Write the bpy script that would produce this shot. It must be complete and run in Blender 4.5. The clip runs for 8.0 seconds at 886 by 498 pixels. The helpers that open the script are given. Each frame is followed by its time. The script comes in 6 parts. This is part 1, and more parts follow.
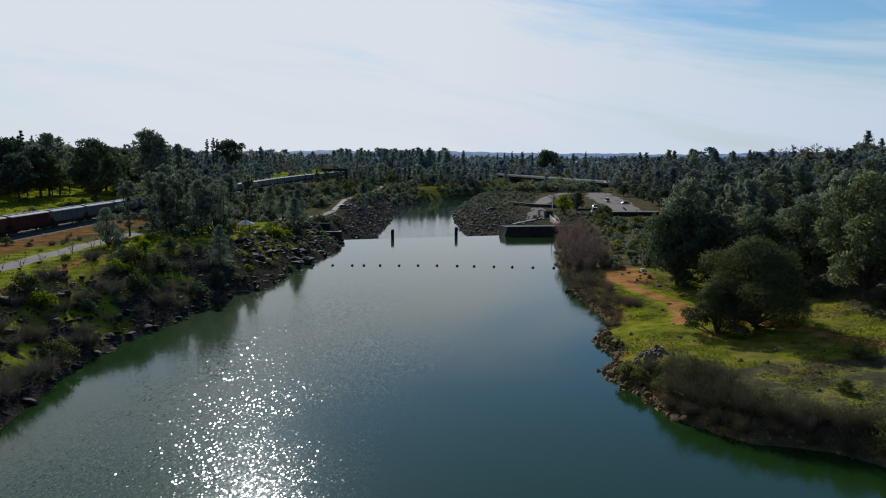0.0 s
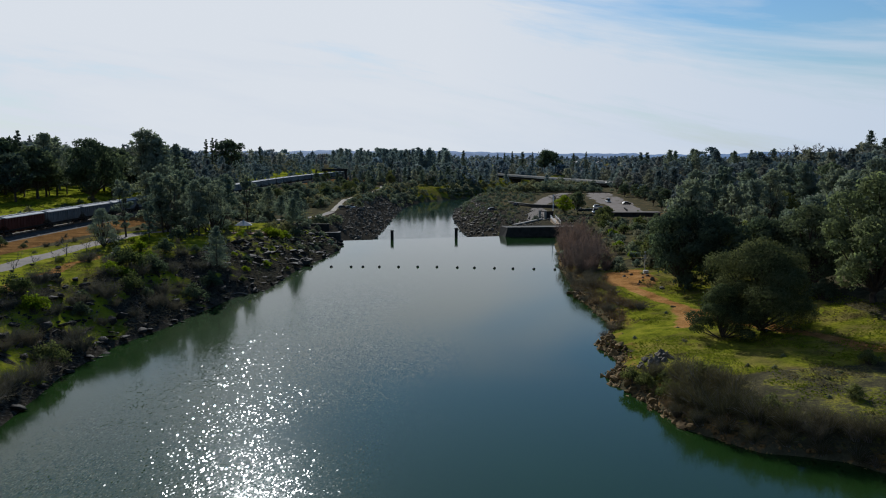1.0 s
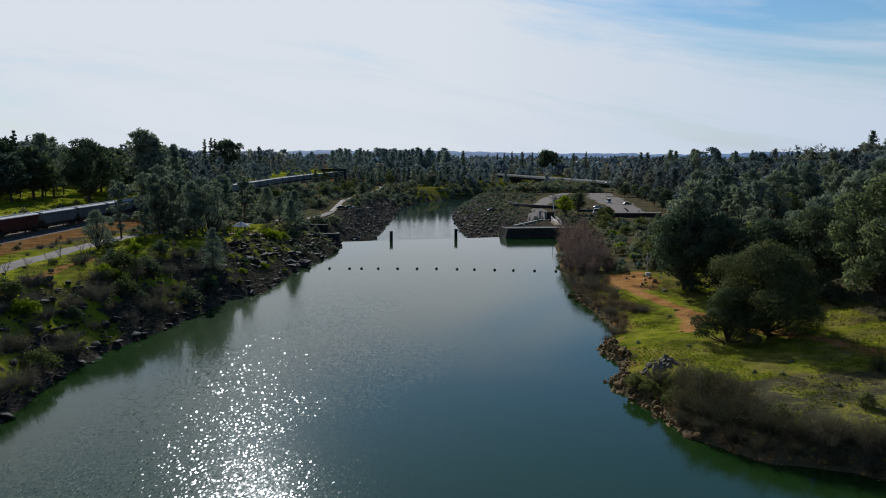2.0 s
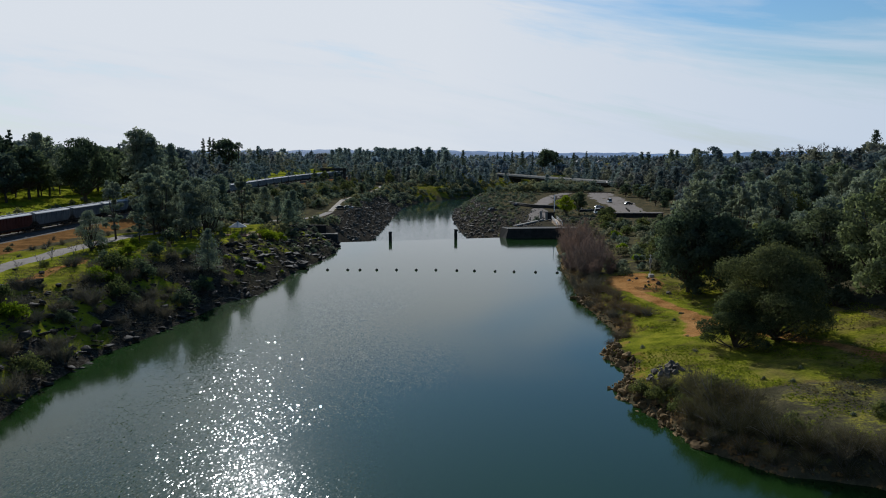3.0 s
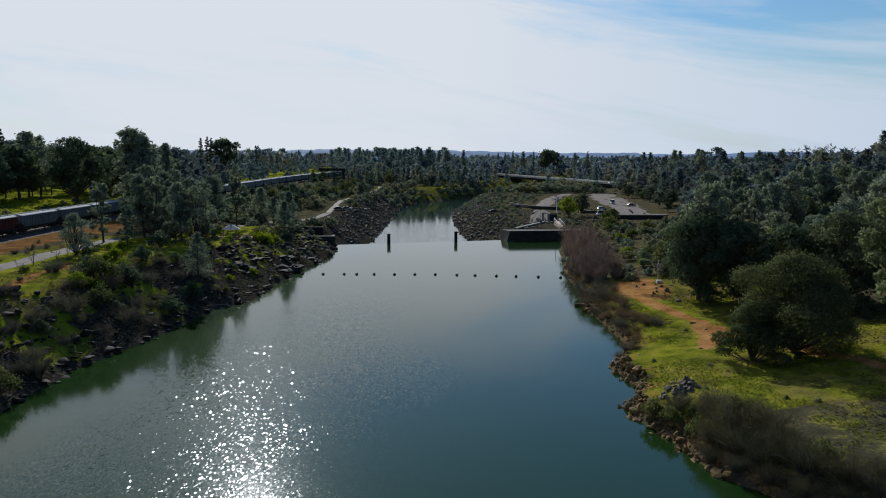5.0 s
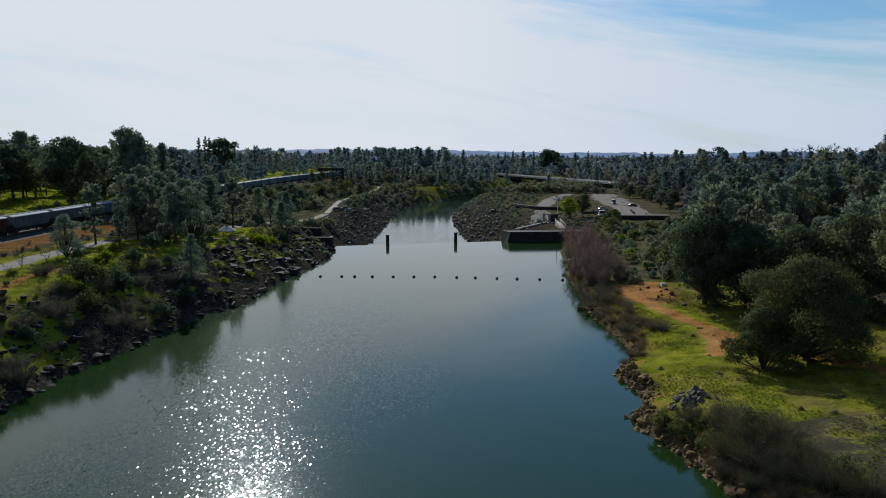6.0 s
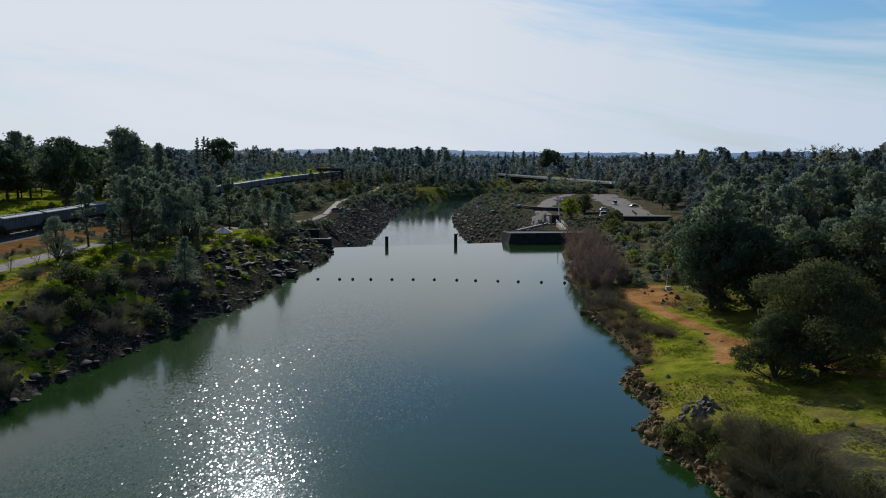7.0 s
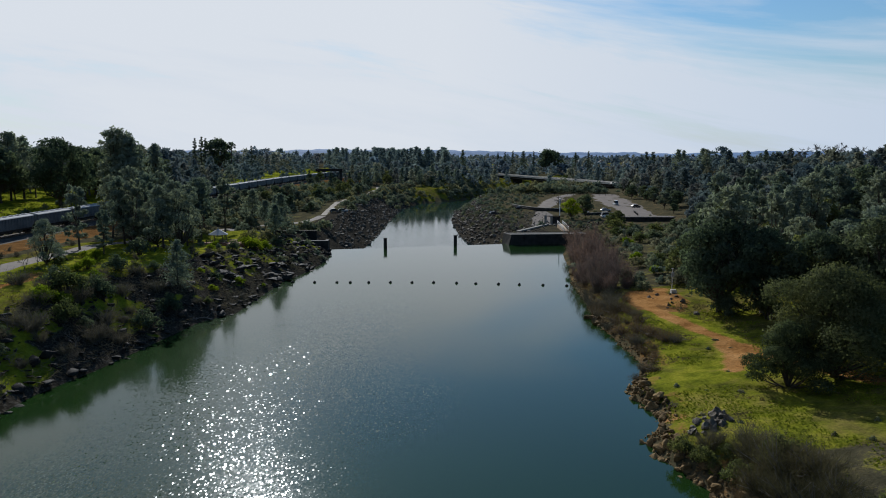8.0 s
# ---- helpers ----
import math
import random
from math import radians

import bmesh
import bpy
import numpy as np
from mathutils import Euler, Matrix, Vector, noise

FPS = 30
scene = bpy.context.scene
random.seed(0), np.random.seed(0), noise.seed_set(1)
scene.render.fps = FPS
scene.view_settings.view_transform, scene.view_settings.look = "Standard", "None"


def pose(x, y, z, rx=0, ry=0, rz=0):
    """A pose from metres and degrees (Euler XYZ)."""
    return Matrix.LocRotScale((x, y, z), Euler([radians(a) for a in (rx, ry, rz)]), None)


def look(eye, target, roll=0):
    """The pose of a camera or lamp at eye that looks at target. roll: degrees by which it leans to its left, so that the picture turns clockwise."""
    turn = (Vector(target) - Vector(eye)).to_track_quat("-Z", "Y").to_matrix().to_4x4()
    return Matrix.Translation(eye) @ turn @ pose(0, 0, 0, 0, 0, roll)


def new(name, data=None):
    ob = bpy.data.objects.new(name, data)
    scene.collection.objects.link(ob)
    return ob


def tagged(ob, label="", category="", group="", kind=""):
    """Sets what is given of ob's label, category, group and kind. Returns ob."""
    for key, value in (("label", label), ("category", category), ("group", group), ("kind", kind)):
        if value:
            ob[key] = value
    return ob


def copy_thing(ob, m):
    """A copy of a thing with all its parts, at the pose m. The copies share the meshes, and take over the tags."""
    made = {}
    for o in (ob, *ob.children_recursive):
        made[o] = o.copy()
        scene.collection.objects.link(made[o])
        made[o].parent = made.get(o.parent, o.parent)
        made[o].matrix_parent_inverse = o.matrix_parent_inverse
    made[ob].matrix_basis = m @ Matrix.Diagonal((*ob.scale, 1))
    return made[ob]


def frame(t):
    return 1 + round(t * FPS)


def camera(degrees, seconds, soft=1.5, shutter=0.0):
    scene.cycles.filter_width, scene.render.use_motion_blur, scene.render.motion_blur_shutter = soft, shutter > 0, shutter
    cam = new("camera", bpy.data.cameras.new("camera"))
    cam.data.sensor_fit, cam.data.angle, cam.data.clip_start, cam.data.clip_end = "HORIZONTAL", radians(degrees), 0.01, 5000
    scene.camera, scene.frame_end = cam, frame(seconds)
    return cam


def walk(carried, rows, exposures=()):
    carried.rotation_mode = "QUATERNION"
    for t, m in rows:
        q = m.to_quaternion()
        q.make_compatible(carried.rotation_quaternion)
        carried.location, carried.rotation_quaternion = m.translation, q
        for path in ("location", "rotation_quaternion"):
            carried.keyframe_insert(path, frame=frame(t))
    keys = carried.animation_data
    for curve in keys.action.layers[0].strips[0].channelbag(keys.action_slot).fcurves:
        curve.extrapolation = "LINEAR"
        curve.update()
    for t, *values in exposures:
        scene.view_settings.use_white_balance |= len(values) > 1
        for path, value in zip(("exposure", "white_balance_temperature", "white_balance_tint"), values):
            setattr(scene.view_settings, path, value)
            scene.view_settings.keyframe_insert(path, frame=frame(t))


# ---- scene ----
cam = camera(60.0, 8.0, 1.0)
PATH = [
    (0, (-0.612, 1.094, 28.511), (-0.611, 3.079, 28.266), 0.1),
    (0.5, (-0.609, 2.243, 28.539), (-0.608, 4.228, 28.294), 0.1),
    (1, (-0.592, 3.346, 28.541), (-0.591, 5.331, 28.296), 0.1),
    (1.5, (-0.605, 4.454, 28.622), (-0.603, 6.439, 28.377), 0.1),
    (3, (-0.482, 8.517, 28.739), (-0.48, 10.502, 28.492), 0.1),
    (3.5, (-0.438, 10.161, 28.759), (-0.436, 12.145, 28.512), 0.2),
    (4, (-0.397, 11.667, 28.795), (-0.396, 13.652, 28.548), 0.1),
    (4.5, (-0.372, 13.151, 28.857), (-0.371, 15.136, 28.61), 0.2),
    (6, (-0.278, 18.388, 28.97), (-0.276, 20.372, 28.722), 0.2),
    (6.5, (-0.275, 20.035, 29.023), (-0.273, 22.02, 28.775), 0.2),
    (7, (-0.23, 21.729, 29.06), (-0.228, 23.713, 28.812), 0.2),
    (7.5, (-0.204, 23.687, 29.092), (-0.201, 25.672, 28.844), 0.2),
    (8, (-0.181, 25.47, 29.109), (-0.178, 27.455, 28.861), 0.1),
]
walk(cam, [(t, look(eye, target, roll)) for t, eye, target, roll in PATH], [(0.0, 0.0, 5900, 10), (8.0, 0.0, 5900, 10)])

# ---- world and sun ----
SUN_AZ, SUN_EL = radians(-14.6), radians(29.5)
world = bpy.data.worlds.new("sky_world")
scene.world = world
world.use_nodes = True
wn, wl = world.node_tree.nodes, world.node_tree.links
wn.clear()


def wnode(kind, **props):
    n = wn.new(kind)
    for key, value in props.items():
        n.inputs[key].default_value = value
    return n


sky = wn.new("ShaderNodeTexSky")
sky.sky_type, sky.sun_disc = "NISHITA", False
sky.sun_elevation, sky.sun_rotation = SUN_EL, SUN_AZ
sky.air_density, sky.dust_density, sky.ozone_density, sky.altitude = 1.3, 0.3, 4.0, 60
wco = wn.new("ShaderNodeTexCoord")
wsep = wn.new("ShaderNodeSeparateXYZ")
wl.new(wco.outputs["Generated"], wsep.inputs[0])


def wmath(op, a, b=None, clamp=False):
    n = wn.new("ShaderNodeMath")
    n.operation, n.use_clamp = op, clamp
    for i, v in enumerate((a, b)):
        if v is None:
            continue
        if isinstance(v, (int, float)):
            n.inputs[i].default_value = v
        else:
            wl.new(v, n.inputs[i])
    return n.outputs[0]


# thin cirrus: a veil low down and towards the sun, combed into streaks, clearing to blue overhead
comb = wn.new("ShaderNodeCombineXYZ")
wl.new(wmath("MULTIPLY", wsep.outputs["X"], 1.25), comb.inputs[0])
wl.new(wmath("MULTIPLY", wsep.outputs["Y"], 0.5), comb.inputs[1])
slant = wmath("ADD", wsep.outputs["Z"], wmath("MULTIPLY", wsep.outputs["X"], 0.16))
wl.new(wmath("MULTIPLY", slant, 9.0), comb.inputs[2])
streak = wnode("ShaderNodeTexNoise", Scale=1.15, Detail=8.0, Roughness=0.6, Distortion=0.35)
wl.new(comb.outputs[0], streak.inputs["Vector"])
veil = wnode("ShaderNodeTexNoise", Scale=2.2, Detail=3.0, Roughness=0.5)
wl.new(wco.outputs["Generated"], veil.inputs["Vector"])
tilt = wmath("MAXIMUM", wmath("MULTIPLY_ADD", wsep.outputs["X"], 7.0), 1.3)
tilt.node.inputs[0].links[0].from_node.inputs[2].default_value = 3.4
clear = wmath("MULTIPLY", wmath("MINIMUM", wmath("MAXIMUM", wsep.outputs["Z"], 0.0), 0.6), tilt)
clear = wmath("ADD", clear, wmath("MULTIPLY", wmath("SUBTRACT", streak.outputs["Fac"], 0.5), 3.9))
clear = wmath("ADD", clear, wmath("MULTIPLY", wmath("SUBTRACT", veil.outputs["Fac"], 0.5), 0.8))
behind = wmath("MAXIMUM", wmath("SUBTRACT", 0.5, wsep.outputs["Y"]), 0.0)
clear = wmath("ADD", clear, wmath("MULTIPLY", behind, 0.35))
clear = wmath("MULTIPLY", wmath("SUBTRACT", clear, 0.26), 1.25, True)
cov = wmath("SUBTRACT", 1.0, clear, True)
wmix = wn.new("ShaderNodeMix")
wmix.data_type = "RGBA"
wl.new(cov, wmix.inputs["Factor"])
azure = wn.new("ShaderNodeMix")
azure.data_type, azure.blend_type = "RGBA", "MULTIPLY"
azure.inputs["Factor"].default_value = 1.0
wl.new(sky.outputs[0], azure.inputs["A"])
azure.inputs["B"].default_value = (0.82, 1.0, 1.14, 1)
wl.new(azure.outputs["Result"], wmix.inputs["A"])
cloud = wn.new("ShaderNodeMix")
cloud.data_type = "RGBA"
cloud.inputs["A"].default_value = (10.45, 10.5, 10.4, 1)
cloud.inputs["B"].default_value = (7.6, 8.55, 9.6, 1)
away = wmath("MULTIPLY", wmath("MAXIMUM", wsep.outputs["X"], 0.0), 1.5)
wl.new(wmath("ADD", wmath("MULTIPLY", wmath("SUBTRACT", streak.outputs["Fac"], 0.48), 2.0, True), away, True), cloud.inputs["Factor"])
wl.new(cloud.outputs["Result"], wmix.inputs["B"])
bg = wnode("ShaderNodeBackground", Strength=0.07)
wl.new(wmix.outputs["Result"], bg.inputs["Color"])
wout = wn.new("ShaderNodeOutputWorld")
wl.new(bg.outputs[0], wout.inputs[0])

sun_data = bpy.data.lights.new("sun", "SUN")
sun_data.energy, sun_data.angle, sun_data.color = 5.0, radians(0.55), (1.0, 0.95, 0.86)
sun = new("sun", sun_data)
to_sun = Vector((math.sin(SUN_AZ) * math.cos(SUN_EL), math.cos(SUN_AZ) * math.cos(SUN_EL), math.sin(SUN_EL)))
sun.matrix_world = look((0, 0, 120), Vector((0, 0, 120)) - to_sun)

# ---- materials ----
def material(name):
    m = bpy.data.materials.new(name)
    m.use_nodes = True
    nt = m.node_tree
    return m, nt, nt.nodes["Principled BSDF"]


def noise_node(nt, vec, scale, detail=4.0, rough=0.55, dist=0.0):
    n = nt.nodes.new("ShaderNodeTexNoise")
    n.inputs["Scale"].default_value, n.inputs["Detail"].default_value = scale, detail
    n.inputs["Roughness"].default_value, n.inputs["Distortion"].default_value = rough, dist
    if vec is not None:
        nt.links.new(vec, n.inputs["Vector"])
    return n.outputs["Fac"]


def ramp(nt, fac, stops):
    r = nt.nodes.new("ShaderNodeValToRGB")
    el = r.color_ramp.elements
    while len(el) < len(stops):
        el.new(0.5)
    for e, (p, c) in zip(el, stops):
        e.position, e.color = p, (*c, 1)
    nt.links.new(fac, r.inputs["Fac"])
    return r.outputs["Color"]


def mixc(nt, fac, a, b, mode="MIX"):
    n = nt.nodes.new("ShaderNodeMix")
    n.data_type, n.blend_type = "RGBA", mode
    for key, v in (("Factor", fac), ("A", a), ("B", b)):
        if isinstance(v, (int, float)):
            n.inputs[key].default_value = v
        elif isinstance(v, tuple):
            n.inputs[key].default_value = (*v, 1)
        else:
            nt.links.new(v, n.inputs[key])
    return n.outputs["Result"]


def mth(nt, op, a, b=0.0, clamp=False):
    n = nt.nodes.new("ShaderNodeMath")
    n.operation, n.use_clamp = op, clamp
    for i, v in enumerate((a, b)):
        if isinstance(v, (int, float)):
            n.inputs[i].default_value = v
        else:
            nt.links.new(v, n.inputs[i])
    return n.outputs[0]


def bump(nt, b, height, strength, distance):
    n = nt.nodes.new("ShaderNodeBump")
    n.inputs["Strength"].default_value, n.inputs["Distance"].default_value = strength, distance
    nt.links.new(height, n.inputs["Height"])
    nt.links.new(n.outputs[0], b.inputs["Normal"])


def world_pos(nt):
    return nt.nodes.new("ShaderNodeNewGeometry").outputs["Position"]


def surface(name, dark, light, scale=1.0, rough=0.85, metal=0.0, grain=12.0, relief=0.02, vary=0.25):
    """A weathered solid: stains at a large scale, grain at a small one, a shade of its own for each object."""
    m, nt, b = material(name)
    p = world_pos(nt)
    big = noise_node(nt, p, scale, 5, 0.6, 0.3)
    fine = noise_node(nt, p, scale * grain, 3, 0.6)
    c = ramp(nt, big, [(0.3, dark), (0.7, light)])
    g = ramp(nt, fine, [(0.25, (1 - vary,) * 3), (0.75, (1.0,) * 3)])
    c = mixc(nt, 1.0, c, g, "MULTIPLY")
    info = nt.nodes.new("ShaderNodeObjectInfo")
    c = mixc(nt, 1.0, c, ramp(nt, info.outputs["Random"], [(0, (0.82,) * 3), (1, (1.1,) * 3)]), "MULTIPLY")
    nt.links.new(c, b.inputs["Base Color"])
    b.inputs["Roughness"].default_value, b.inputs["Metallic"].default_value = rough, metal
    b.inputs["Specular IOR Level"].default_value = 0.5 if rough < 0.5 else 0.08
    if relief:
        bump(nt, b, fine, 0.6, relief)
    return m


def leaves(name, dark, mid, light, through_light=0.25, glow=(1.1, 1.2, 0.5)):
    """Foliage: every clump its own shade, each plant its own tone."""
    m, nt, b = material(name)
    geo = nt.nodes.new("ShaderNodeNewGeometry")
    info = nt.nodes.new("ShaderNodeObjectInfo")
    c = ramp(nt, geo.outputs["Random Per Island"], [(0.0, tuple(0.5 * (a + b) for a, b in zip(dark, mid))), (0.6, mid), (1.0, tuple(0.6 * a + 0.4 * b for a, b in zip(light, mid)))])
    c = mixc(nt, 1.0, c, ramp(nt, info.outputs["Random"], [(0, (0.72, 0.78, 0.78)), (0.5, (1, 1, 1)), (1, (1.2, 1.12, 1.0))]), "MULTIPLY")
    patch = ramp(nt, noise_node(nt, geo.outputs["Position"], 0.25, 3), [(0.3, (0.75, 0.8, 0.8)), (0.7, (1.15, 1.1, 1.0))])
    c = mixc(nt, 1.0, c, patch, "MULTIPLY")
    nt.links.new(c, b.inputs["Base Color"])
    b.inputs["Roughness"].default_value = 0.9
    b.inputs["Specular IOR Level"].default_value = 0.0
    tr = nt.nodes.new("ShaderNodeBsdfTranslucent")
    nt.links.new(mixc(nt, 1.0, c, glow, "MULTIPLY"), tr.inputs["Color"])
    mx = nt.nodes.new("ShaderNodeMixShader")
    mx.inputs[0].default_value = through_light
    nt.links.new(b.outputs[0], mx.inputs[1])
    nt.links.new(tr.outputs[0], mx.inputs[2])
    nt.links.new(mx.outputs[0], nt.nodes["Material Output"].inputs["Surface"])
    return m


def woods_material():
    """Foliage of joined woods: the tone of each tree comes with it, every clump varies."""
    m, nt, b = material("woods_foliage")
    geo = nt.nodes.new("ShaderNodeNewGeometry")
    att = nt.nodes.new("ShaderNodeAttribute")
    att.attribute_name = "tone"
    c = mixc(nt, 1.0, att.outputs["Color"], ramp(nt, geo.outputs["Random Per Island"], [(0, (0.82,) * 3), (0.7, (1.0,) * 3), (1, (1.22, 1.18, 1.1))]), "MULTIPLY")
    nt.links.new(c, b.inputs["Base Color"])
    b.inputs["Roughness"].default_value, b.inputs["Specular IOR Level"].default_value = 0.9, 0.0
    tr = nt.nodes.new("ShaderNodeBsdfTranslucent")
    nt.links.new(c, tr.inputs["Color"])
    mx = nt.nodes.new("ShaderNodeMixShader")
    mx.inputs[0].default_value = 0.4
    nt.links.new(b.outputs[0], mx.inputs[1])
    nt.links.new(tr.outputs[0], mx.inputs[2])
    nt.links.new(mx.outputs[0], nt.nodes["Material Output"].inputs["Surface"])
    return m


M_WOODS = woods_material()
M_OAK = leaves("oak_leaves", (0.053, 0.0689, 0.0507), (0.0907, 0.113, 0.076), (0.141, 0.167, 0.107), 0.46, (1.02, 1.1, 0.82))
M_PINE = leaves("pine_needles", (0.105, 0.132, 0.113), (0.164, 0.196, 0.163), (0.245, 0.277, 0.221), 0.42, (1.05, 1.1, 0.85))
M_DARK = leaves("dark_needles", (0.0603, 0.0806, 0.0702), (0.102, 0.127, 0.102), (0.157, 0.178, 0.14), 0.4, (1.05, 1.1, 0.85))
M_GREEN = leaves("fresh_leaves", (0.0825, 0.116, 0.014), (0.154, 0.196, 0.02), (0.253, 0.295, 0.032), 0.5)
# paler, bluer pine needles: haze over the far grove painted into the colour
M_HAZEPINE = leaves("haze_tinted_needles", (0.12, 0.159, 0.171), (0.178, 0.224, 0.233), (0.258, 0.306, 0.309), 0.42, (1.0, 1.05, 0.95))
M_OLIVE = leaves("olive_leaves", (0.06, 0.0708, 0.0345), (0.102, 0.118, 0.0529), (0.162, 0.175, 0.0805), 0.45, (1.05, 1.1, 0.72))
M_OAKBIG = leaves("shore_oak_leaves", (0.0482, 0.0575, 0.0316), (0.085, 0.0988, 0.0528), (0.139, 0.154, 0.0791), 0.4, (1.05, 1.1, 0.78))
M_SAGE = leaves("grey_green_leaves", (0.085, 0.105, 0.062), (0.14, 0.165, 0.092), (0.215, 0.24, 0.132), 0.48, (1.05, 1.12, 0.8))
M_GRASS = leaves("grass_blades", (0.081, 0.106, 0.0108), (0.149, 0.175, 0.0162), (0.234, 0.248, 0.0306), 0.5)
M_TWIG = leaves("bare_twigs", (0.055, 0.0506, 0.0396), (0.101, 0.0935, 0.0704), (0.193, 0.179, 0.138), 0.3, (1, 1, 0.95))
M_HAZEL = leaves("grey_olive_twigs", (0.048, 0.0456, 0.0259), (0.08, 0.0742, 0.0432), (0.128, 0.117, 0.0691), 0.35, (1, 1, 0.85))
M_BRUSH = leaves("dry_brush", (0.075, 0.054, 0.032), (0.13, 0.096, 0.056), (0.21, 0.16, 0.095), 0.35, (1, 0.98, 0.85))
M_PLUM = leaves("budding_twigs", (0.085, 0.062, 0.056), (0.145, 0.108, 0.097), (0.225, 0.175, 0.156), 0.35, (1, 0.95, 0.9))
M_STRAW = leaves("straw", (0.09, 0.075, 0.03), (0.16, 0.13, 0.05), (0.24, 0.2, 0.085), 0.4, (1, 1, 0.8))
M_BARK = surface("bark", (0.05, 0.04, 0.032), (0.11, 0.09, 0.07), 2.0, 0.95, relief=0.03)
M_GREYBARK = surface("grey_bark", (0.1, 0.09, 0.08), (0.22, 0.2, 0.175), 2.0, 0.95, relief=0.02)
M_ROCK = surface("dark_rock", (0.015, 0.0135, 0.011), (0.062, 0.056, 0.047), 0.8, 0.8, grain=9, relief=0.08, vary=0.45)
M_ROCKPALE = surface("grey_rock", (0.06, 0.05, 0.038), (0.25, 0.215, 0.165), 0.8, 0.8, grain=9, relief=0.08, vary=0.45)
M_ROCKTAN = surface("ochre_rock", (0.075, 0.046, 0.02), (0.3, 0.2, 0.085), 0.8, 0.85, grain=9, relief=0.08, vary=0.45)
M_CONC = surface("old_concrete", (0.18, 0.165, 0.14), (0.32, 0.3, 0.26), 0.5, 0.9, grain=14)
M_DARKCONC = surface("stained_concrete", (0.022, 0.022, 0.02), (0.06, 0.056, 0.048), 0.6, 0.85, grain=10, vary=0.4)
M_PALECONC = surface("pale_concrete", (0.42, 0.39, 0.34), (0.6, 0.57, 0.5), 0.7, 0.9, grain=14)
M_ROAD = surface("worn_asphalt", (0.12, 0.102, 0.085), (0.195, 0.168, 0.142), 0.35, 0.9, grain=18)
M_GRAVEL = surface("pale_gravel", (0.28, 0.24, 0.19), (0.42, 0.37, 0.3), 0.5, 0.95, grain=20)
M_LOT = surface("dusty_gravel", (0.12, 0.1, 0.085), (0.19, 0.16, 0.135), 0.3, 0.95, grain=18)
M_BALLAST = surface("ballast", (0.06, 0.05, 0.042), (0.14, 0.12, 0.098), 0.8, 0.95, grain=12, relief=0.05)
M_STEEL = surface("rusty_rail", (0.12, 0.07, 0.045), (0.2, 0.14, 0.1), 2.0, 0.5, 0.7, relief=0)
M_BLACK = surface("black_rubber", (0.012, 0.012, 0.012), (0.03, 0.03, 0.03), 3.0, 0.7, relief=0)
M_UNDER = surface("grimy_steel", (0.02, 0.018, 0.016), (0.055, 0.05, 0.045), 2.0, 0.8, relief=0)
M_HOPGREY = surface("grey_car_paint", (0.1, 0.118, 0.122), (0.19, 0.212, 0.218), 0.7, 0.6, grain=8, relief=0)
M_HOPRED = surface("oxide_car_paint", (0.075, 0.026, 0.02), (0.13, 0.048, 0.036), 0.7, 0.65, grain=8, relief=0)
M_ROOFGREY = surface("pale_car_roof", (0.26, 0.27, 0.27), (0.38, 0.39, 0.39), 0.7, 0.8, grain=8, relief=0)
M_WHITE = surface("white_paint", (0.66, 0.66, 0.64), (0.82, 0.82, 0.8), 1.0, 0.5, relief=0, vary=0.1)
M_CARDARK = surface("dark_car_paint", (0.02, 0.022, 0.028), (0.035, 0.038, 0.045), 1.0, 0.25, relief=0, vary=0.1)
M_CARBLUE = surface("silver_car_paint", (0.3, 0.32, 0.34), (0.42, 0.44, 0.46), 1.0, 0.3, 0.3, relief=0, vary=0.1)
M_GLASS = surface("tinted_glass", (0.015, 0.018, 0.02), (0.03, 0.034, 0.038), 1.0, 0.08, relief=0, vary=0.1)
M_WOOD = surface("weathered_wood", (0.13, 0.08, 0.05), (0.26, 0.18, 0.12), 1.5, 0.85)
M_REDWOOD = surface("red_brown_planks", (0.2, 0.085, 0.05), (0.32, 0.15, 0.09), 1.5, 0.8)
M_BUOY = surface("dark_buoy", (0.012, 0.012, 0.014), (0.035, 0.03, 0.03), 3.0, 0.5, relief=0)
M_TAN = surface("tan_steel", (0.4, 0.29, 0.19), (0.55, 0.42, 0.28), 1.0, 0.7, relief=0)
M_SHINGLE = surface("grey_shingles", (0.18, 0.16, 0.15), (0.3, 0.28, 0.26), 0.8, 0.9)
M_PALEROOF = surface("pale_metal_roof", (0.3, 0.31, 0.3), (0.42, 0.43, 0.41), 0.7, 0.8, 0.0, relief=0)
M_STUCCO = surface("pale_stucco", (0.4, 0.36, 0.3), (0.58, 0.53, 0.46), 0.7, 0.9)


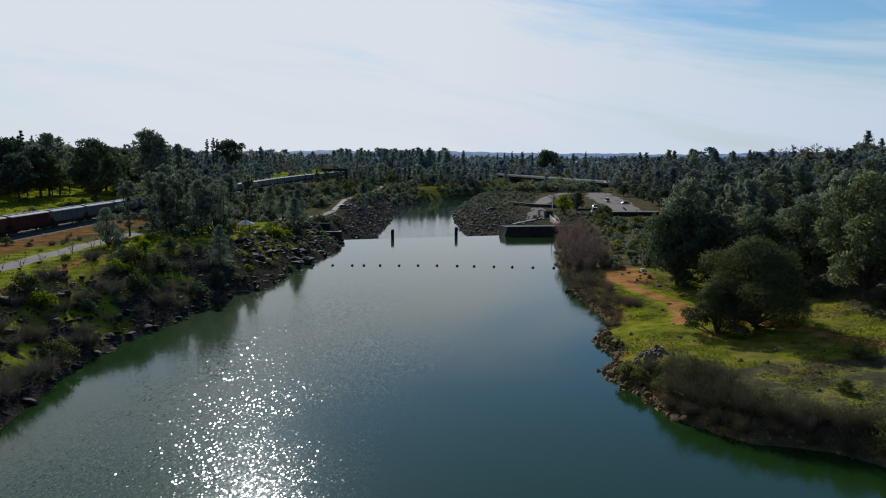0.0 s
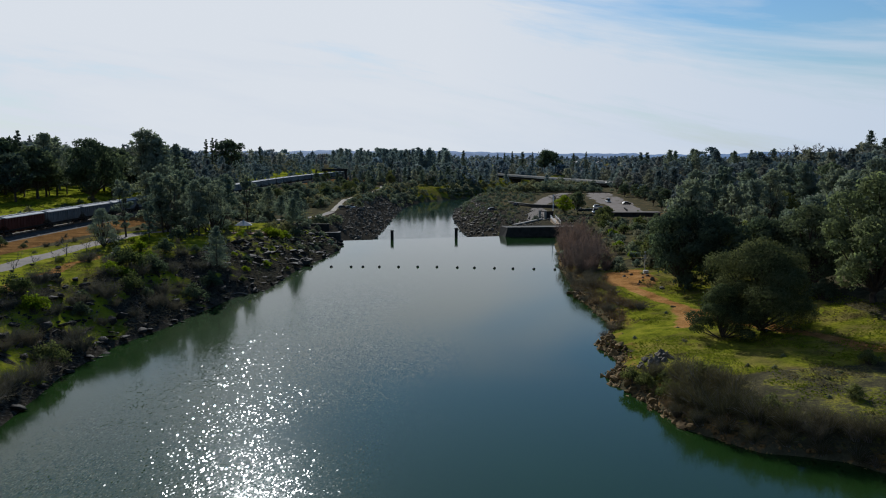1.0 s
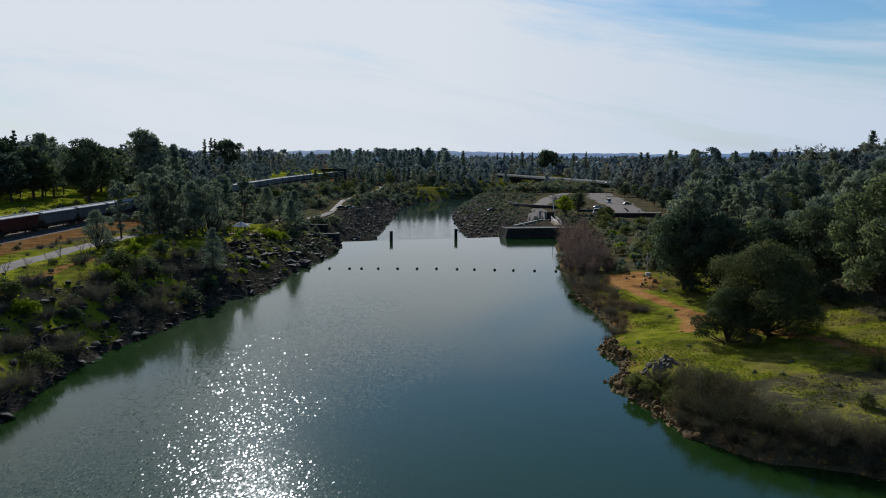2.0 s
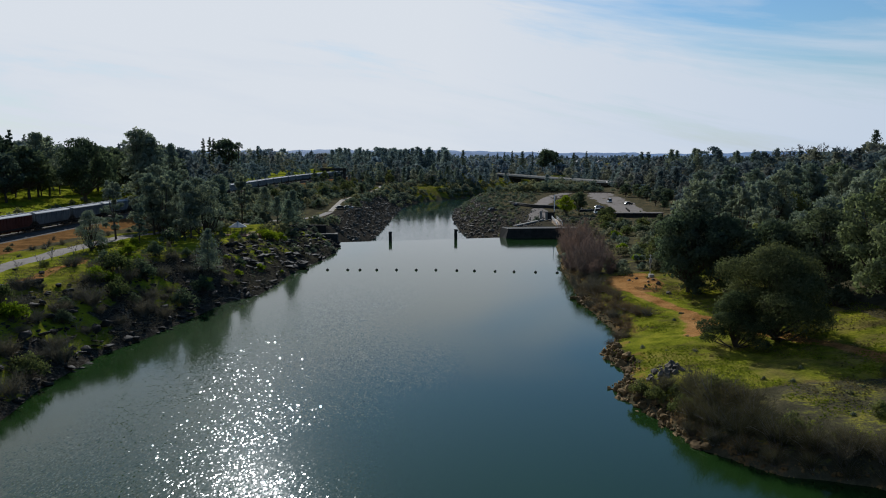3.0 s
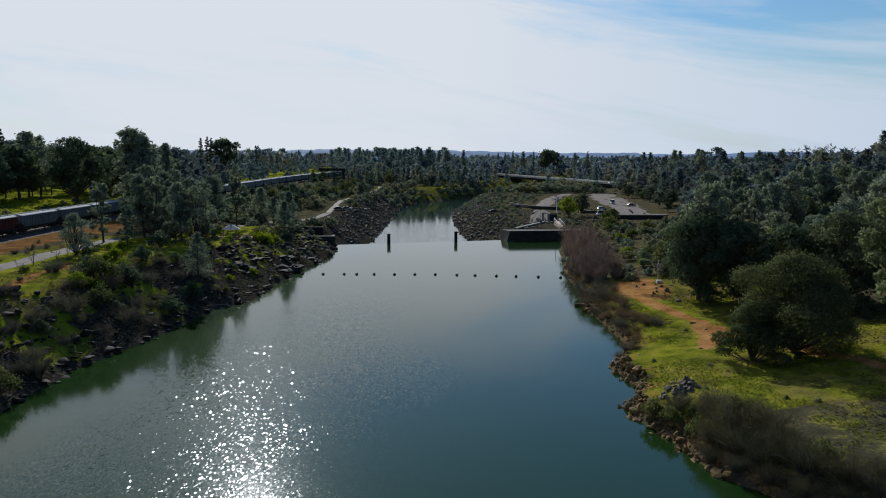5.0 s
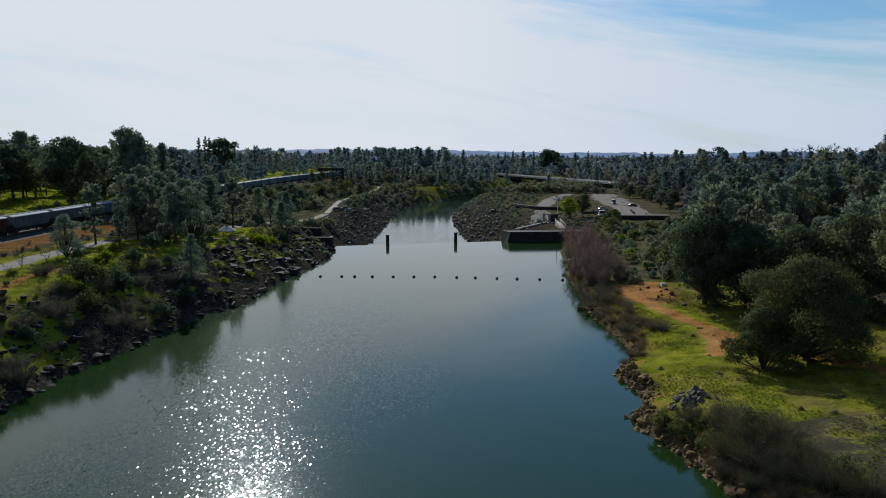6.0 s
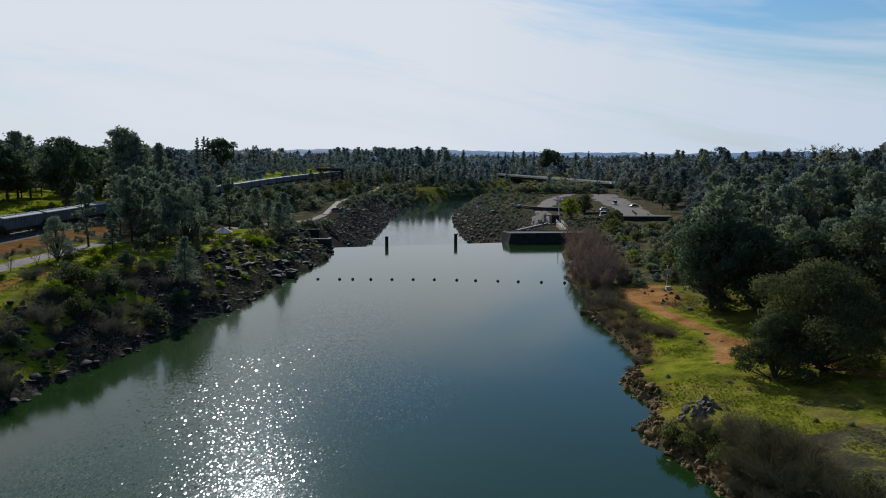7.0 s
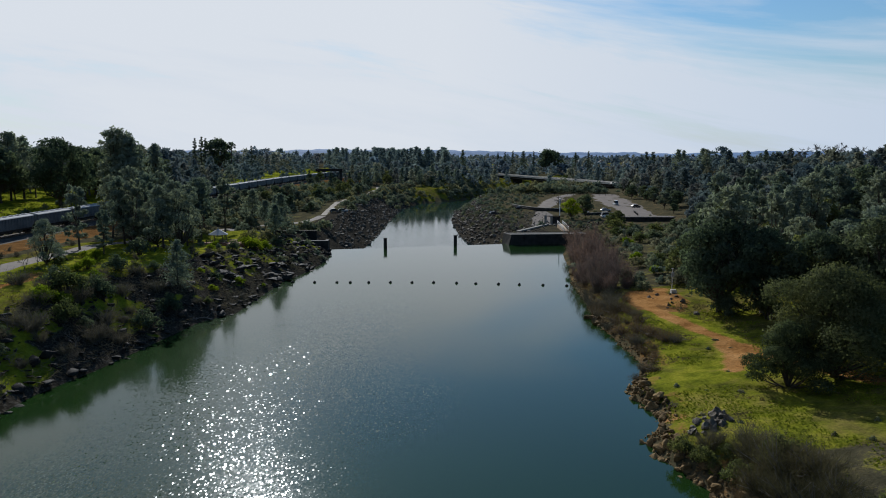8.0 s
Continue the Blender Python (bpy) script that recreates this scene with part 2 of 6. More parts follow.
def ground_material():
    """Grass, dry grass, bare earth and rock, by the masks laid out with the terrain and broken up by noise."""
    m, nt, b = material("ground_cover")
    p = world_pos(nt)
    big, midn, fine = noise_node(nt, p, 0.05, 5, 0.6, 0.4), noise_node(nt, p, 0.3, 5, 0.62), noise_node(nt, p, 2.6, 4, 0.65)
    green = ramp(nt, midn, [(0.32, (0.06, 0.07, 0.01)), (0.5, (0.138, 0.145, 0.014)), (0.7, (0.225, 0.21, 0.024))])
    dry = ramp(nt, midn, [(0.3, (0.075, 0.062, 0.022)), (0.7, (0.2, 0.152, 0.055))])
    earth = ramp(nt, midn, [(0.3, (0.1, 0.052, 0.02)), (0.7, (0.25, 0.135, 0.05))])
    stone = ramp(nt, fine, [(0.3, (0.018, 0.016, 0.012)), (0.55, (0.048, 0.042, 0.032)), (0.8, (0.15, 0.135, 0.108))])
    litter = ramp(nt, midn, [(0.3, (0.045, 0.042, 0.024)), (0.7, (0.115, 0.1, 0.06))])
    att = nt.nodes.new("ShaderNodeAttribute")
    att.attribute_name = "cover"
    sep = nt.nodes.new("ShaderNodeSeparateColor")
    nt.links.new(att.outputs["Color"], sep.inputs[0])

    def mask(channel, spread=0.9):
        s = mth(nt, "ADD", channel, mth(nt, "MULTIPLY", mth(nt, "SUBTRACT", midn, 0.5), spread))
        s = mth(nt, "ADD", s, mth(nt, "MULTIPLY", mth(nt, "SUBTRACT", fine, 0.5), 0.6))
        return mth(nt, "MULTIPLY", mth(nt, "SUBTRACT", s, 0.4), 5.0, True)

    lush = mth(nt, "MULTIPLY", mth(nt, "SUBTRACT", sep.outputs[0], 0.85), 7.0, True)
    green = mixc(nt, lush, green, ramp(nt, midn, [(0.32, (0.085, 0.105, 0.01)), (0.5, (0.19, 0.21, 0.016)), (0.7, (0.32, 0.3, 0.03))]))
    patchy = mth(nt, "ADD", mth(nt, "MULTIPLY", big, 0.4), mth(nt, "MULTIPLY", noise_node(nt, p, 0.17, 4, 0.62, 0.6), 0.6))
    dryness = mth(nt, "MULTIPLY", mth(nt, "SUBTRACT", patchy, 0.47), 7.0, True)
    grass = mixc(nt, mth(nt, "MULTIPLY", dryness, mth(nt, "SUBTRACT", 1.0, lush)), green, dry)
    c = mixc(nt, mask(sep.outputs[0]), litter, grass)
    c = mixc(nt, mask(sep.outputs[1]), c, earth)
    c = mixc(nt, mask(sep.outputs[2]), c, stone)
    trodden = ramp(nt, midn, [(0.28, (0.17, 0.078, 0.024)), (0.5, (0.3, 0.15, 0.05)), (0.72, (0.4, 0.22, 0.085))])
    c = mixc(nt, mask(att.outputs["Alpha"], 0.55), c, trodden)
    c = mixc(nt, 1.0, c, ramp(nt, fine, [(0.25, (0.55,) * 3), (0.7, (1.1,) * 3)]), "MULTIPLY")
    nt.links.new(c, b.inputs["Base Color"])
    b.inputs["Roughness"].default_value = 0.95
    b.inputs["Specular IOR Level"].default_value = 0.0
    bump(nt, b, mth(nt, "ADD", fine, mth(nt, "MULTIPLY", midn, 2.0)), 0.8, 0.15)
    return m


def water_material(name, deep, ripple, still, breeze, facet, open_water=False):
    """Water over green silt: glassy, with wind facets laid out to fit the glitter in the camera's view."""
    m, nt, b = material(name)
    p = world_pos(nt)
    sy = nt.nodes.new("ShaderNodeSeparateXYZ")
    nt.links.new(p, sy.inputs[0])

    def span(value, lo, hi, a, z):
        n = nt.nodes.new("ShaderNodeMapRange")
        n.interpolation_type = "SMOOTHSTEP"
        n.inputs["From Min"].default_value, n.inputs["From Max"].default_value = lo, hi
        n.inputs["To Min"].default_value, n.inputs["To Max"].default_value = a, z
        nt.links.new(value, n.inputs["Value"])
        return n.outputs[0]

    if open_water:
        wind = span(sy.outputs["Y"], 310, 440, 1.0, 0.08)
    else:
        patch = noise_node(nt, p, 0.05, 3, 0.5, 0.5)
        off_shore = mth(nt, "SUBTRACT", sy.outputs["X"], mth(nt, "MULTIPLY", sy.outputs["Y"], 0.133))
        drift = mth(nt, "ADD", sy.outputs["X"], mth(nt, "MULTIPLY", mth(nt, "SUBTRACT", patch, 0.5), 30.0))
        wind = mth(nt, "MULTIPLY", span(sy.outputs["Y"], 115, 225, 1.0, 0.03), span(off_shore, -58, -43, 0.02, 1.0))
        wind = mth(nt, "MULTIPLY", wind, span(drift, -22, 4, 1.0, 0.02))
        wind = mth(nt, "MULTIPLY", wind, span(noise_node(nt, p, 0.09, 2, 0.5, 0.4), 0.35, 0.6, 0.72, 1.08))
    mp = nt.nodes.new("ShaderNodeMapping")
    mp.inputs["Scale"].default_value = (1.0, 0.75, 1.0)
    mp.inputs["Rotation"].default_value = (0, 0, 0.35)
    nt.links.new(p, mp.inputs[0])
    h = mth(nt, "MULTIPLY", noise_node(nt, mp.outputs[0], 0.7, 2, 0.5, 0.2), wind)
    # wind facets, each with a tilt of its own, sized and stretched for the camera's view
    cell = nt.nodes.new("ShaderNodeTexVoronoi")
    cell.inputs["Scale"].default_value, cell.inputs["Randomness"].default_value = 1.0, 1.0
    flat = nt.nodes.new("ShaderNodeMapping")
    flat.inputs["Scale"].default_value = (8.2, 3.9, 1.0)
    nt.links.new(p, flat.inputs[0])
    nt.links.new(flat.outputs[0], cell.inputs["Vector"])
    rgb = nt.nodes.new("ShaderNodeSeparateColor")
    nt.links.new(cell.outputs["Color"], rgb.inputs[0])
    lnr = mth(nt, "LOGARITHM", mth(nt, "MAXIMUM", rgb.outputs[0], 0.004), math.e)
    steep = mth(nt, "SQRT", mth(nt, "MULTIPLY", lnr, -2.0))
    turn = mth(nt, "MULTIPLY", rgb.outputs[1], 2 * math.pi)
    tilt = nt.nodes.new("ShaderNodeCombineXYZ")
    nt.links.new(mth(nt, "MULTIPLY", steep, mth(nt, "COSINE", turn)), tilt.inputs[0])
    nt.links.new(mth(nt, "MULTIPLY", steep, mth(nt, "SINE", turn)), tilt.inputs[1])
    amount = nt.nodes.new("ShaderNodeVectorMath")
    amount.operation = "SCALE"
    nt.links.new(tilt.outputs[0], amount.inputs[0])
    ruffled = mth(nt, "ADD", mth(nt, "MULTIPLY", mth(nt, "GREATER_THAN", rgb.outputs[2], 0.42), 0.8), 0.2)
    nt.links.new(mth(nt, "MULTIPLY", mth(nt, "MULTIPLY", wind, facet), ruffled), amount.inputs["Scale"])
    upright = nt.nodes.new("ShaderNodeVectorMath")
    upright.operation = "ADD"
    nt.links.new(amount.outputs[0], upright.inputs[0])
    upright.inputs[1].default_value = (0, 0, 1)
    unit = nt.nodes.new("ShaderNodeVectorMath")
    unit.operation = "NORMALIZE"
    nt.links.new(upright.outputs[0], unit.inputs[0])
    bn = nt.nodes.new("ShaderNodeBump")
    bn.inputs["Strength"].default_value, bn.inputs["Distance"].default_value = 1.0, ripple
    nt.links.new(h, bn.inputs["Height"])
    nt.links.new(unit.outputs[0], bn.inputs["Normal"])
    nt.links.new(bn.outputs[0], b.inputs["Normal"])
    silt = ramp(nt, noise_node(nt, p, 0.02, 3, 0.5), [(0.3, tuple(v * 0.85 for v in deep)), (0.7, tuple(v * 1.15 for v in deep))])
    nt.links.new(silt, b.inputs["Base Color"])
    nt.links.new(mth(nt, "ADD", mth(nt, "MULTIPLY", wind, breeze), still), b.inputs["Roughness"])
    b.inputs["IOR"].default_value = 1.33
    b.inputs["Specular Tint"].default_value = (0.9, 0.99, 1.03, 1)
    return m


M_GROUND = ground_material()
M_WATER = water_material("pool_water", (0.0105, 0.0285, 0.006), 0.012, 0.08, 0.0, 0.049)
M_RIVER = water_material("river_water", (0.014, 0.034, 0.026), 0.02, 0.06, 0.02, 0.025, True)

# ---- mesh helpers ----
RNG = np.random.default_rng(7)


def mesh_of(name, verts, faces, mat, smooth=False, normals=None):
    """A mesh from an (n, 3) array and an (m, 3 or 4) array of corners."""
    me = bpy.data.meshes.new(name)
    verts, faces = np.asarray(verts, np.float32), np.asarray(faces, np.int32)
    k = faces.shape[1]
    me.vertices.add(len(verts))
    me.vertices.foreach_set("co", verts.ravel())
    me.loops.add(faces.size)
    me.loops.foreach_set("vertex_index", faces.ravel())
    me.polygons.add(len(faces))
    me.polygons.foreach_set("loop_start", np.arange(len(faces), dtype=np.int32) * k)
    if smooth or normals is not None:
        me.polygons.foreach_set("use_smooth", np.ones(len(faces), dtype=bool))
    me.materials.append(mat)
    me.update(calc_edges=True)
    me.validate()
    if normals is not None:
        me.normals_split_custom_set_from_vertices(np.asarray(normals, np.float32))
    return me


def part(name, bm, mat, parent=None, label=""):
    """Links a bmesh, or a ready mesh, as one object under parent."""
    if isinstance(bm, bpy.types.Mesh):
        me = bm
    else:
        me = bpy.data.meshes.new(name)
        bm.to_mesh(me)
        bm.free()
        me.materials.append(mat)
    ob = new(name, me)
    ob.parent = parent
    return tagged(ob, label)


def thing(name, at, label, category, group="", turn=0.0, kind=""):
    ob = new(name)
    ob.matrix_basis = pose(*at, 0, 0, turn)
    return tagged(ob, label, category, group, kind)


def boxes(*specs, bevel=0.0):
    """One bmesh of boxes: (x0, x1, y0, y1, z0, z1) each."""
    bm = bmesh.new()
    for x0, x1, y0, y1, z0, z1 in specs:
        m = Matrix.Translation(((x0 + x1) / 2, (y0 + y1) / 2, (z0 + z1) / 2)) @ Matrix.Diagonal((x1 - x0, y1 - y0, z1 - z0, 1))
        bmesh.ops.create_cube(bm, size=1, matrix=m)
    if bevel:
        bmesh.ops.bevel(bm, geom=bm.edges[:], offset=bevel, segments=1, affect="EDGES")
    return bm


def rod(bm, a, b, r0, r1=None, sides=8):
    a, b = Vector(a), Vector(b)
    m = Matrix.Translation((a + b) / 2) @ (b - a).to_track_quat("Z", "Y").to_matrix().to_4x4()
    bmesh.ops.create_cone(bm, cap_ends=True, segments=sides, radius1=r0, radius2=r0 if r1 is None else r1, depth=(b - a).length, matrix=m)
    return bm


def prism(outline, y0, y1):
    """An outline in x, z drawn out along y."""
    bm = bmesh.new()
    rows = [[bm.verts.new((x, y, z)) for x, z in outline] for y in (y0, y1)]
    n = len(outline)
    for i in range(n):
        bm.faces.new((rows[0][i], rows[0][(i + 1) % n], rows[1][(i + 1) % n], rows[1][i]))
    bm.faces.new(rows[0][::-1])
    bm.faces.new(rows[1])
    bmesh.ops.recalc_face_normals(bm, faces=bm.faces[:])
    return bm


def tubes(paths, sides=5):
    """Tapered limbs: each a list of (point, radius). Returns verts and quads."""
    vs, fs, base = [], [], 0
    ang = np.arange(sides) * 2 * np.pi / sides
    for path in paths:
        pts = np.array([p for p, _ in path], float)
        for i, (p, r) in enumerate(path):
            d = pts[min(i + 1, len(pts) - 1)] - pts[max(i - 1, 0)]
            d /= np.linalg.norm(d) + 1e-9
            u = np.cross(d, (0.31, 0.95, 0.05) if abs(d[2]) > 0.7 else (0, 0, 1.0))
            u /= np.linalg.norm(u) + 1e-9
            v = np.cross(d, u)
            vs.append(np.array(p) + r * (np.cos(ang)[:, None] * u + np.sin(ang)[:, None] * v))
        for i in range(len(path) - 1):
            a = base + i * sides
            for k in range(sides):
                fs.append((a + k, a + (k + 1) % sides, a + sides + (k + 1) % sides, a + sides + k))
        base += sides * len(path)
    return np.concatenate(vs), np.array(fs)


# ---- terrain ----
def vnoise(x, y, cell, seed):
    """Smooth value noise, -1 to 1."""
    gx, gy = x / cell, y / cell
    ix, iy = np.floor(gx), np.floor(gy)
    fx, fy = gx - ix, gy - iy
    fx, fy = fx * fx * (3 - 2 * fx), fy * fy * (3 - 2 * fy)

    def h(a, b):
        s = np.sin(a * 127.1 + b * 311.7 + seed * 74.7) * 43758.5453
        return 2 * (s - np.floor(s)) - 1

    return (h(ix, iy) * (1 - fx) + h(ix + 1, iy) * fx) * (1 - fy) + (h(ix, iy + 1) * (1 - fx) + h(ix + 1, iy + 1) * fx) * fy


SHORE_L = [(-500, -70), (0, -42), (45, -43), (75, -46), (100, -49.6), (115, -49.2), (126, -46.5), (137, -44.7), (155, -42), (163, -37.6),
           (180, -37), (197, -36.1), (214, -32.7), (233, -31.3), (250, -33), (262, -34)]
SHORE_R = [(-500, 80), (0, 62), (45, 54), (60, 46), (68.6, 40.2), (72.4, 37), (74.5, 30), (81, 24.6), (89.5, 22.9), (96, 21), (101, 20.8),
           (105, 23.2), (109.6, 24.1), (114, 22.6), (118, 22.9), (123, 25.5), (129.5, 27.6), (140, 27.2), (154, 26.5), (168, 27.6), (195, 29),
           (221, 32.3), (246, 34.8), (262, 39), (272, 43)]
RIVER = [(-6, 262, 24), (-8, 300, 20), (-10, 340, 17), (-11, 420, 15.5), (-8, 490, 17), (3, 535, 20), (28, 578, 17), (60, 640, 20), (95, 720, 24),
         (160, 810, 28), (300, 900, 30), (700, 1000, 30)]
RIVER_Z = -5.0


def along(table, y):
    return np.interp(y, [r[0] for r in table], [r[1] for r in table])


def river_gap(x, y):
    """Distance beyond the edge of the lower river (negative in the water)."""
    best = np.full(np.shape(x), 1e9)
    for (ax, ay, aw), (bx, by, bw) in zip(RIVER, RIVER[1:]):
        dx, dy = bx - ax, by - ay
        t = np.clip(((x - ax) * dx + (y - ay) * dy) / (dx * dx + dy * dy), 0, 1)
        best = np.minimum(best, np.hypot(x - ax - t * dx, y - ay - t * dy) - (aw + t * (bw - aw)))
    return best


def smooth(a, b, v):
    t = np.clip((v - a) / (b - a), 0, 1)
    return t * t * (3 - 2 * t)


TRACK_X, RAIL_Z = -98.0, 10.35


def track_x(y):
    return TRACK_X + 0.00035 * np.maximum(y - 420, 0) ** 2


def ground_z(x, y):
    x, y = np.asarray(x, float), np.asarray(y, float)
    dl, dr = along(SHORE_L, y) - x, x - along(SHORE_R, y)
    rag = vnoise(x, y, 7, 3) * 0.5 + vnoise(x, y, 3, 5) * 0.25
    # upper pool
    left = np.interp(dl, [-30, -3, 0, 2, 6, 11, 16, 22, 40, 60], [-5, -1.2, -0.1, 0.9, 3.2, 6.3, 8.4, 8.9, 9.2, 9.6])
    fall = smooth(180, 222, y)
    left = left * (1 - fall) + fall * np.interp(dl, [-30, -3, 0, 3, 8, 14, 22, 40, 60], [-5, -1.2, -0.1, 1.2, 3.5, 5.2, 6.6, 7.4, 9.6])
    right = np.interp(dr, [-30, -3, 0, 1.5, 5, 12, 22, 32, 50, 80, 130, 220, 500],
                      [-5, -1.2, -0.1, 0.9, 1.9, 2.6, 3.4, 4.6, 7.0, 11.0, 17.5, 23, 23])
    pool = np.where(dl > -30, np.where(dr > -30, np.maximum(left, right), left), np.where(dr > -30, right, -5))
    # below the dam
    gap = river_gap(x, y)
    bank = np.interp(gap, [-20, -2, 0, 4, 10, 15, 35], [-7.5, -6, -5.1, -3.0, 0.8, 3.7, 4.0])
    lt = 4.0 + 3.0 * smooth(-66, -86, x)
    rt = 3.0 + 15 * smooth(106, 172, x) + 6 * smooth(172, 300, x)
    nt_ = 5.0 + 5 * smooth(50, 300, gap)
    side = np.where(x < -8, lt, rt)
    side = side + (nt_ - side) * smooth(560, 640, y - 0.1 * np.abs(x))
    low = np.where(gap > 15, side + (np.minimum(bank, side) - side) * np.clip((35 - gap) / 20, 0, 1), np.minimum(bank, side))
    line = 263 + 0.28 * x
    f = smooth(-1, 9, y - line)
    f = np.where((x > -34) & (x < 21), smooth(0, 3, y - line - 2), f)
    z = pool + (low - pool) * f
    # railway bench, cut into the slope, and meadow behind it
    tx = track_x(y)
    z_rail = RAIL_Z - 0.75
    off = x - tx
    z = z + (z_rail - z) * smooth(-13, -6, off) * (1 - smooth(4.5, 12, off)) * (x < 0)
    back = np.clip(-10 - off, 0, None)
    rise = np.interp(back, [0, 6, 20, 60, 140, 400, 900], [0, 0.8, 1.8, 4.0, 8.0, 11.0, 9.0])
    z = np.where(off < -10, z_rail + rise, z)
    far = smooth(900, 1800, np.hypot(x, y))
    z = z * (1 - far) + 9.0 * far
    dry = smooth(0.0, 1.5, z) + smooth(-4.5, -3, z) * f
    flat = smooth(10, 25, np.abs(off))
    bench_road = np.clip(np.hypot(x + 49, np.clip(np.abs(y - 316) - 26, 0, None)) / 14, 0.15, 1)
    flat = flat * bench_road
    bedrock = np.where((dl > 0) & (dl < 17), 0.8, 0.5)
    return z + rag * np.clip(dry, 0, 1) * flat * bedrock


def spaced(lo, hi, fine_lo, fine_hi, step, grow):
    v = list(np.arange(fine_lo, fine_hi, step))
    s, a = step, fine_lo
    while a > lo:
        s *= grow
        a -= s
        v.insert(0, a)
    s, a = step, v[-1]
    while a < hi:
        s *= grow
        a += s
        v.append(a)
    return np.array(v)


# worn earth tracks: line and half width
TRACKS = [([(-67, 40), (-66, 95), (-65, 112), (-66.5, 122), (-66, 132), (-67.5, 140), (-66.5, 147), (-68.5, 153)], 1.2),
          ([(37, 172), (36, 164), (36.3, 156), (36.9, 151), (38.3, 143.2), (39.9, 134.7), (40.6, 129.5), (38.8, 124.5), (37, 120), (35.8, 117.5)], 1.3),
          ([(41.5, 173), (39, 165), (41, 159)], 2.6), ([(39.6, 130), (40, 126), (37.8, 121.5)], 1.9),
          ([(41.5, 129), (43, 121), (47.5, 112.5), (51, 104.5), (53, 98), (60, 90), (66, 86)], 1.5)]


def build_ground():
    xs, ys = spaced(-4600, 4600, -108, 112, 1.25, 1.075), spaced(-700, 4700, 62, 345, 1.25, 1.06)
    gx, gy = np.meshgrid(xs, ys)
    gz = ground_z(gx, gy)
    nx, ny = len(xs), len(ys)
    idx = np.arange(nx * ny).reshape(ny, nx)
    faces = np.stack([idx[:-1, :-1], idx[:-1, 1:], idx[1:, 1:], idx[1:, :-1]], -1).reshape(-1, 4)
    me = mesh_of("ground", np.stack([gx, gy, gz], -1).reshape(-1, 3), faces, M_GROUND, True)
    # cover masks: grass, bare earth, rock
    x, y, z = gx.ravel(), gy.ravel(), gz.ravel()
    dl, dr = along(SHORE_L, y) - x, x - along(SHORE_R, y)
    line, gap, off = 263 + 0.28 * x, river_gap(x, y), x - track_x(y)
    up = y < line
    grass = np.where(np.abs(x) + y > 500, 0.08, 0.3)
    grass = np.where(up & (dl > 14) & (dl < 45), 0.75, grass)
    grass = np.where(up & (dr > 2) & (x < 62), 0.8, grass)
    grass = np.where(up & (dr > 2) & (x < 50) & (y > 92) & (y < 152), 0.89, grass)
    grass = np.where(up & (dr > 2) & (x < 66) & (y <= 92), 0.42, grass)
    grass = np.where(up & (dl > 15) & (dl < 40) & (y < 260), 0.95, grass)
    grass = np.where(up & (y > 176) & (dr > 6), 0.38, grass)
    grass = np.where((off < -14) & (off > -75), 1.0, grass)
    grass = np.where(~up & (y < 560) & (x < -45) & (off > -14), 0.34, grass)
    grass = np.where(up & (dl > -2) & (dl < 12), 0.98, grass)
    grass = np.where(~up & (gap > 2) & (y > 540) & (gap < 45), 0.8, grass)
    earth = np.zeros(len(x))
    earth = np.where((off > 3) & (off < 13), 0.75, earth)
    earth = np.where((dr > -1) & (dr < 4), 0.42, earth)
    earth = np.where(~up & (x > 8) & (x < 120) & (y < 520), 0.33, earth)
    earth = np.where(up & (np.hypot((x - 38.5) / 5.2, (y - 163) / 11) < 1), 0.9, earth)
    rock = np.zeros(len(x))
    rock = np.where(up & (dl > -4) & (dl < 14.5), 0.95, rock)
    moss = vnoise(x, y, 7.5, 91) + 0.6 * vnoise(x, y, 2.6, 92) + np.clip((dl - 9) * 0.09, -0.7, 0.7)
    mossy = up & (dl > 1.5) & (dl < 17) & (moss > 0.06)
    rock = np.where(mossy, 0.1, rock)
    rock = np.where(~up & (gap < 20) & (y < 540), 0.8, rock)
    grass = np.where(~up & (x > 8) & (x < 60) & (y < 400), 0.3, grass)
    trod = np.zeros(len(x))
    for pts, half in TRACKS:
        for (ax, ay), (bx, by) in zip(pts, pts[1:]):
            t = np.clip(((x - ax) * (bx - ax) + (y - ay) * (by - ay)) / ((bx - ax) ** 2 + (by - ay) ** 2), 0, 1)
            gap_t = np.hypot(x - ax - t * (bx - ax), y - ay - t * (by - ay))
            trod = np.maximum(trod, np.clip(1.0 - 0.55 * gap_t / half, 0, 1))
    rock = np.where(~up & (x > 8) & (x < 46) & (y < 372), np.maximum(rock, 0.5), rock)
    cover = np.stack([grass, earth, rock, trod], -1).astype(np.float32)
    at = me.color_attributes.new("cover", "FLOAT_COLOR", "POINT")
    at.data.foreach_set("color", cover.ravel())
    return tagged(new("ground", me), "grassy and rocky river banks with bare earth", "ground", kind="structure")


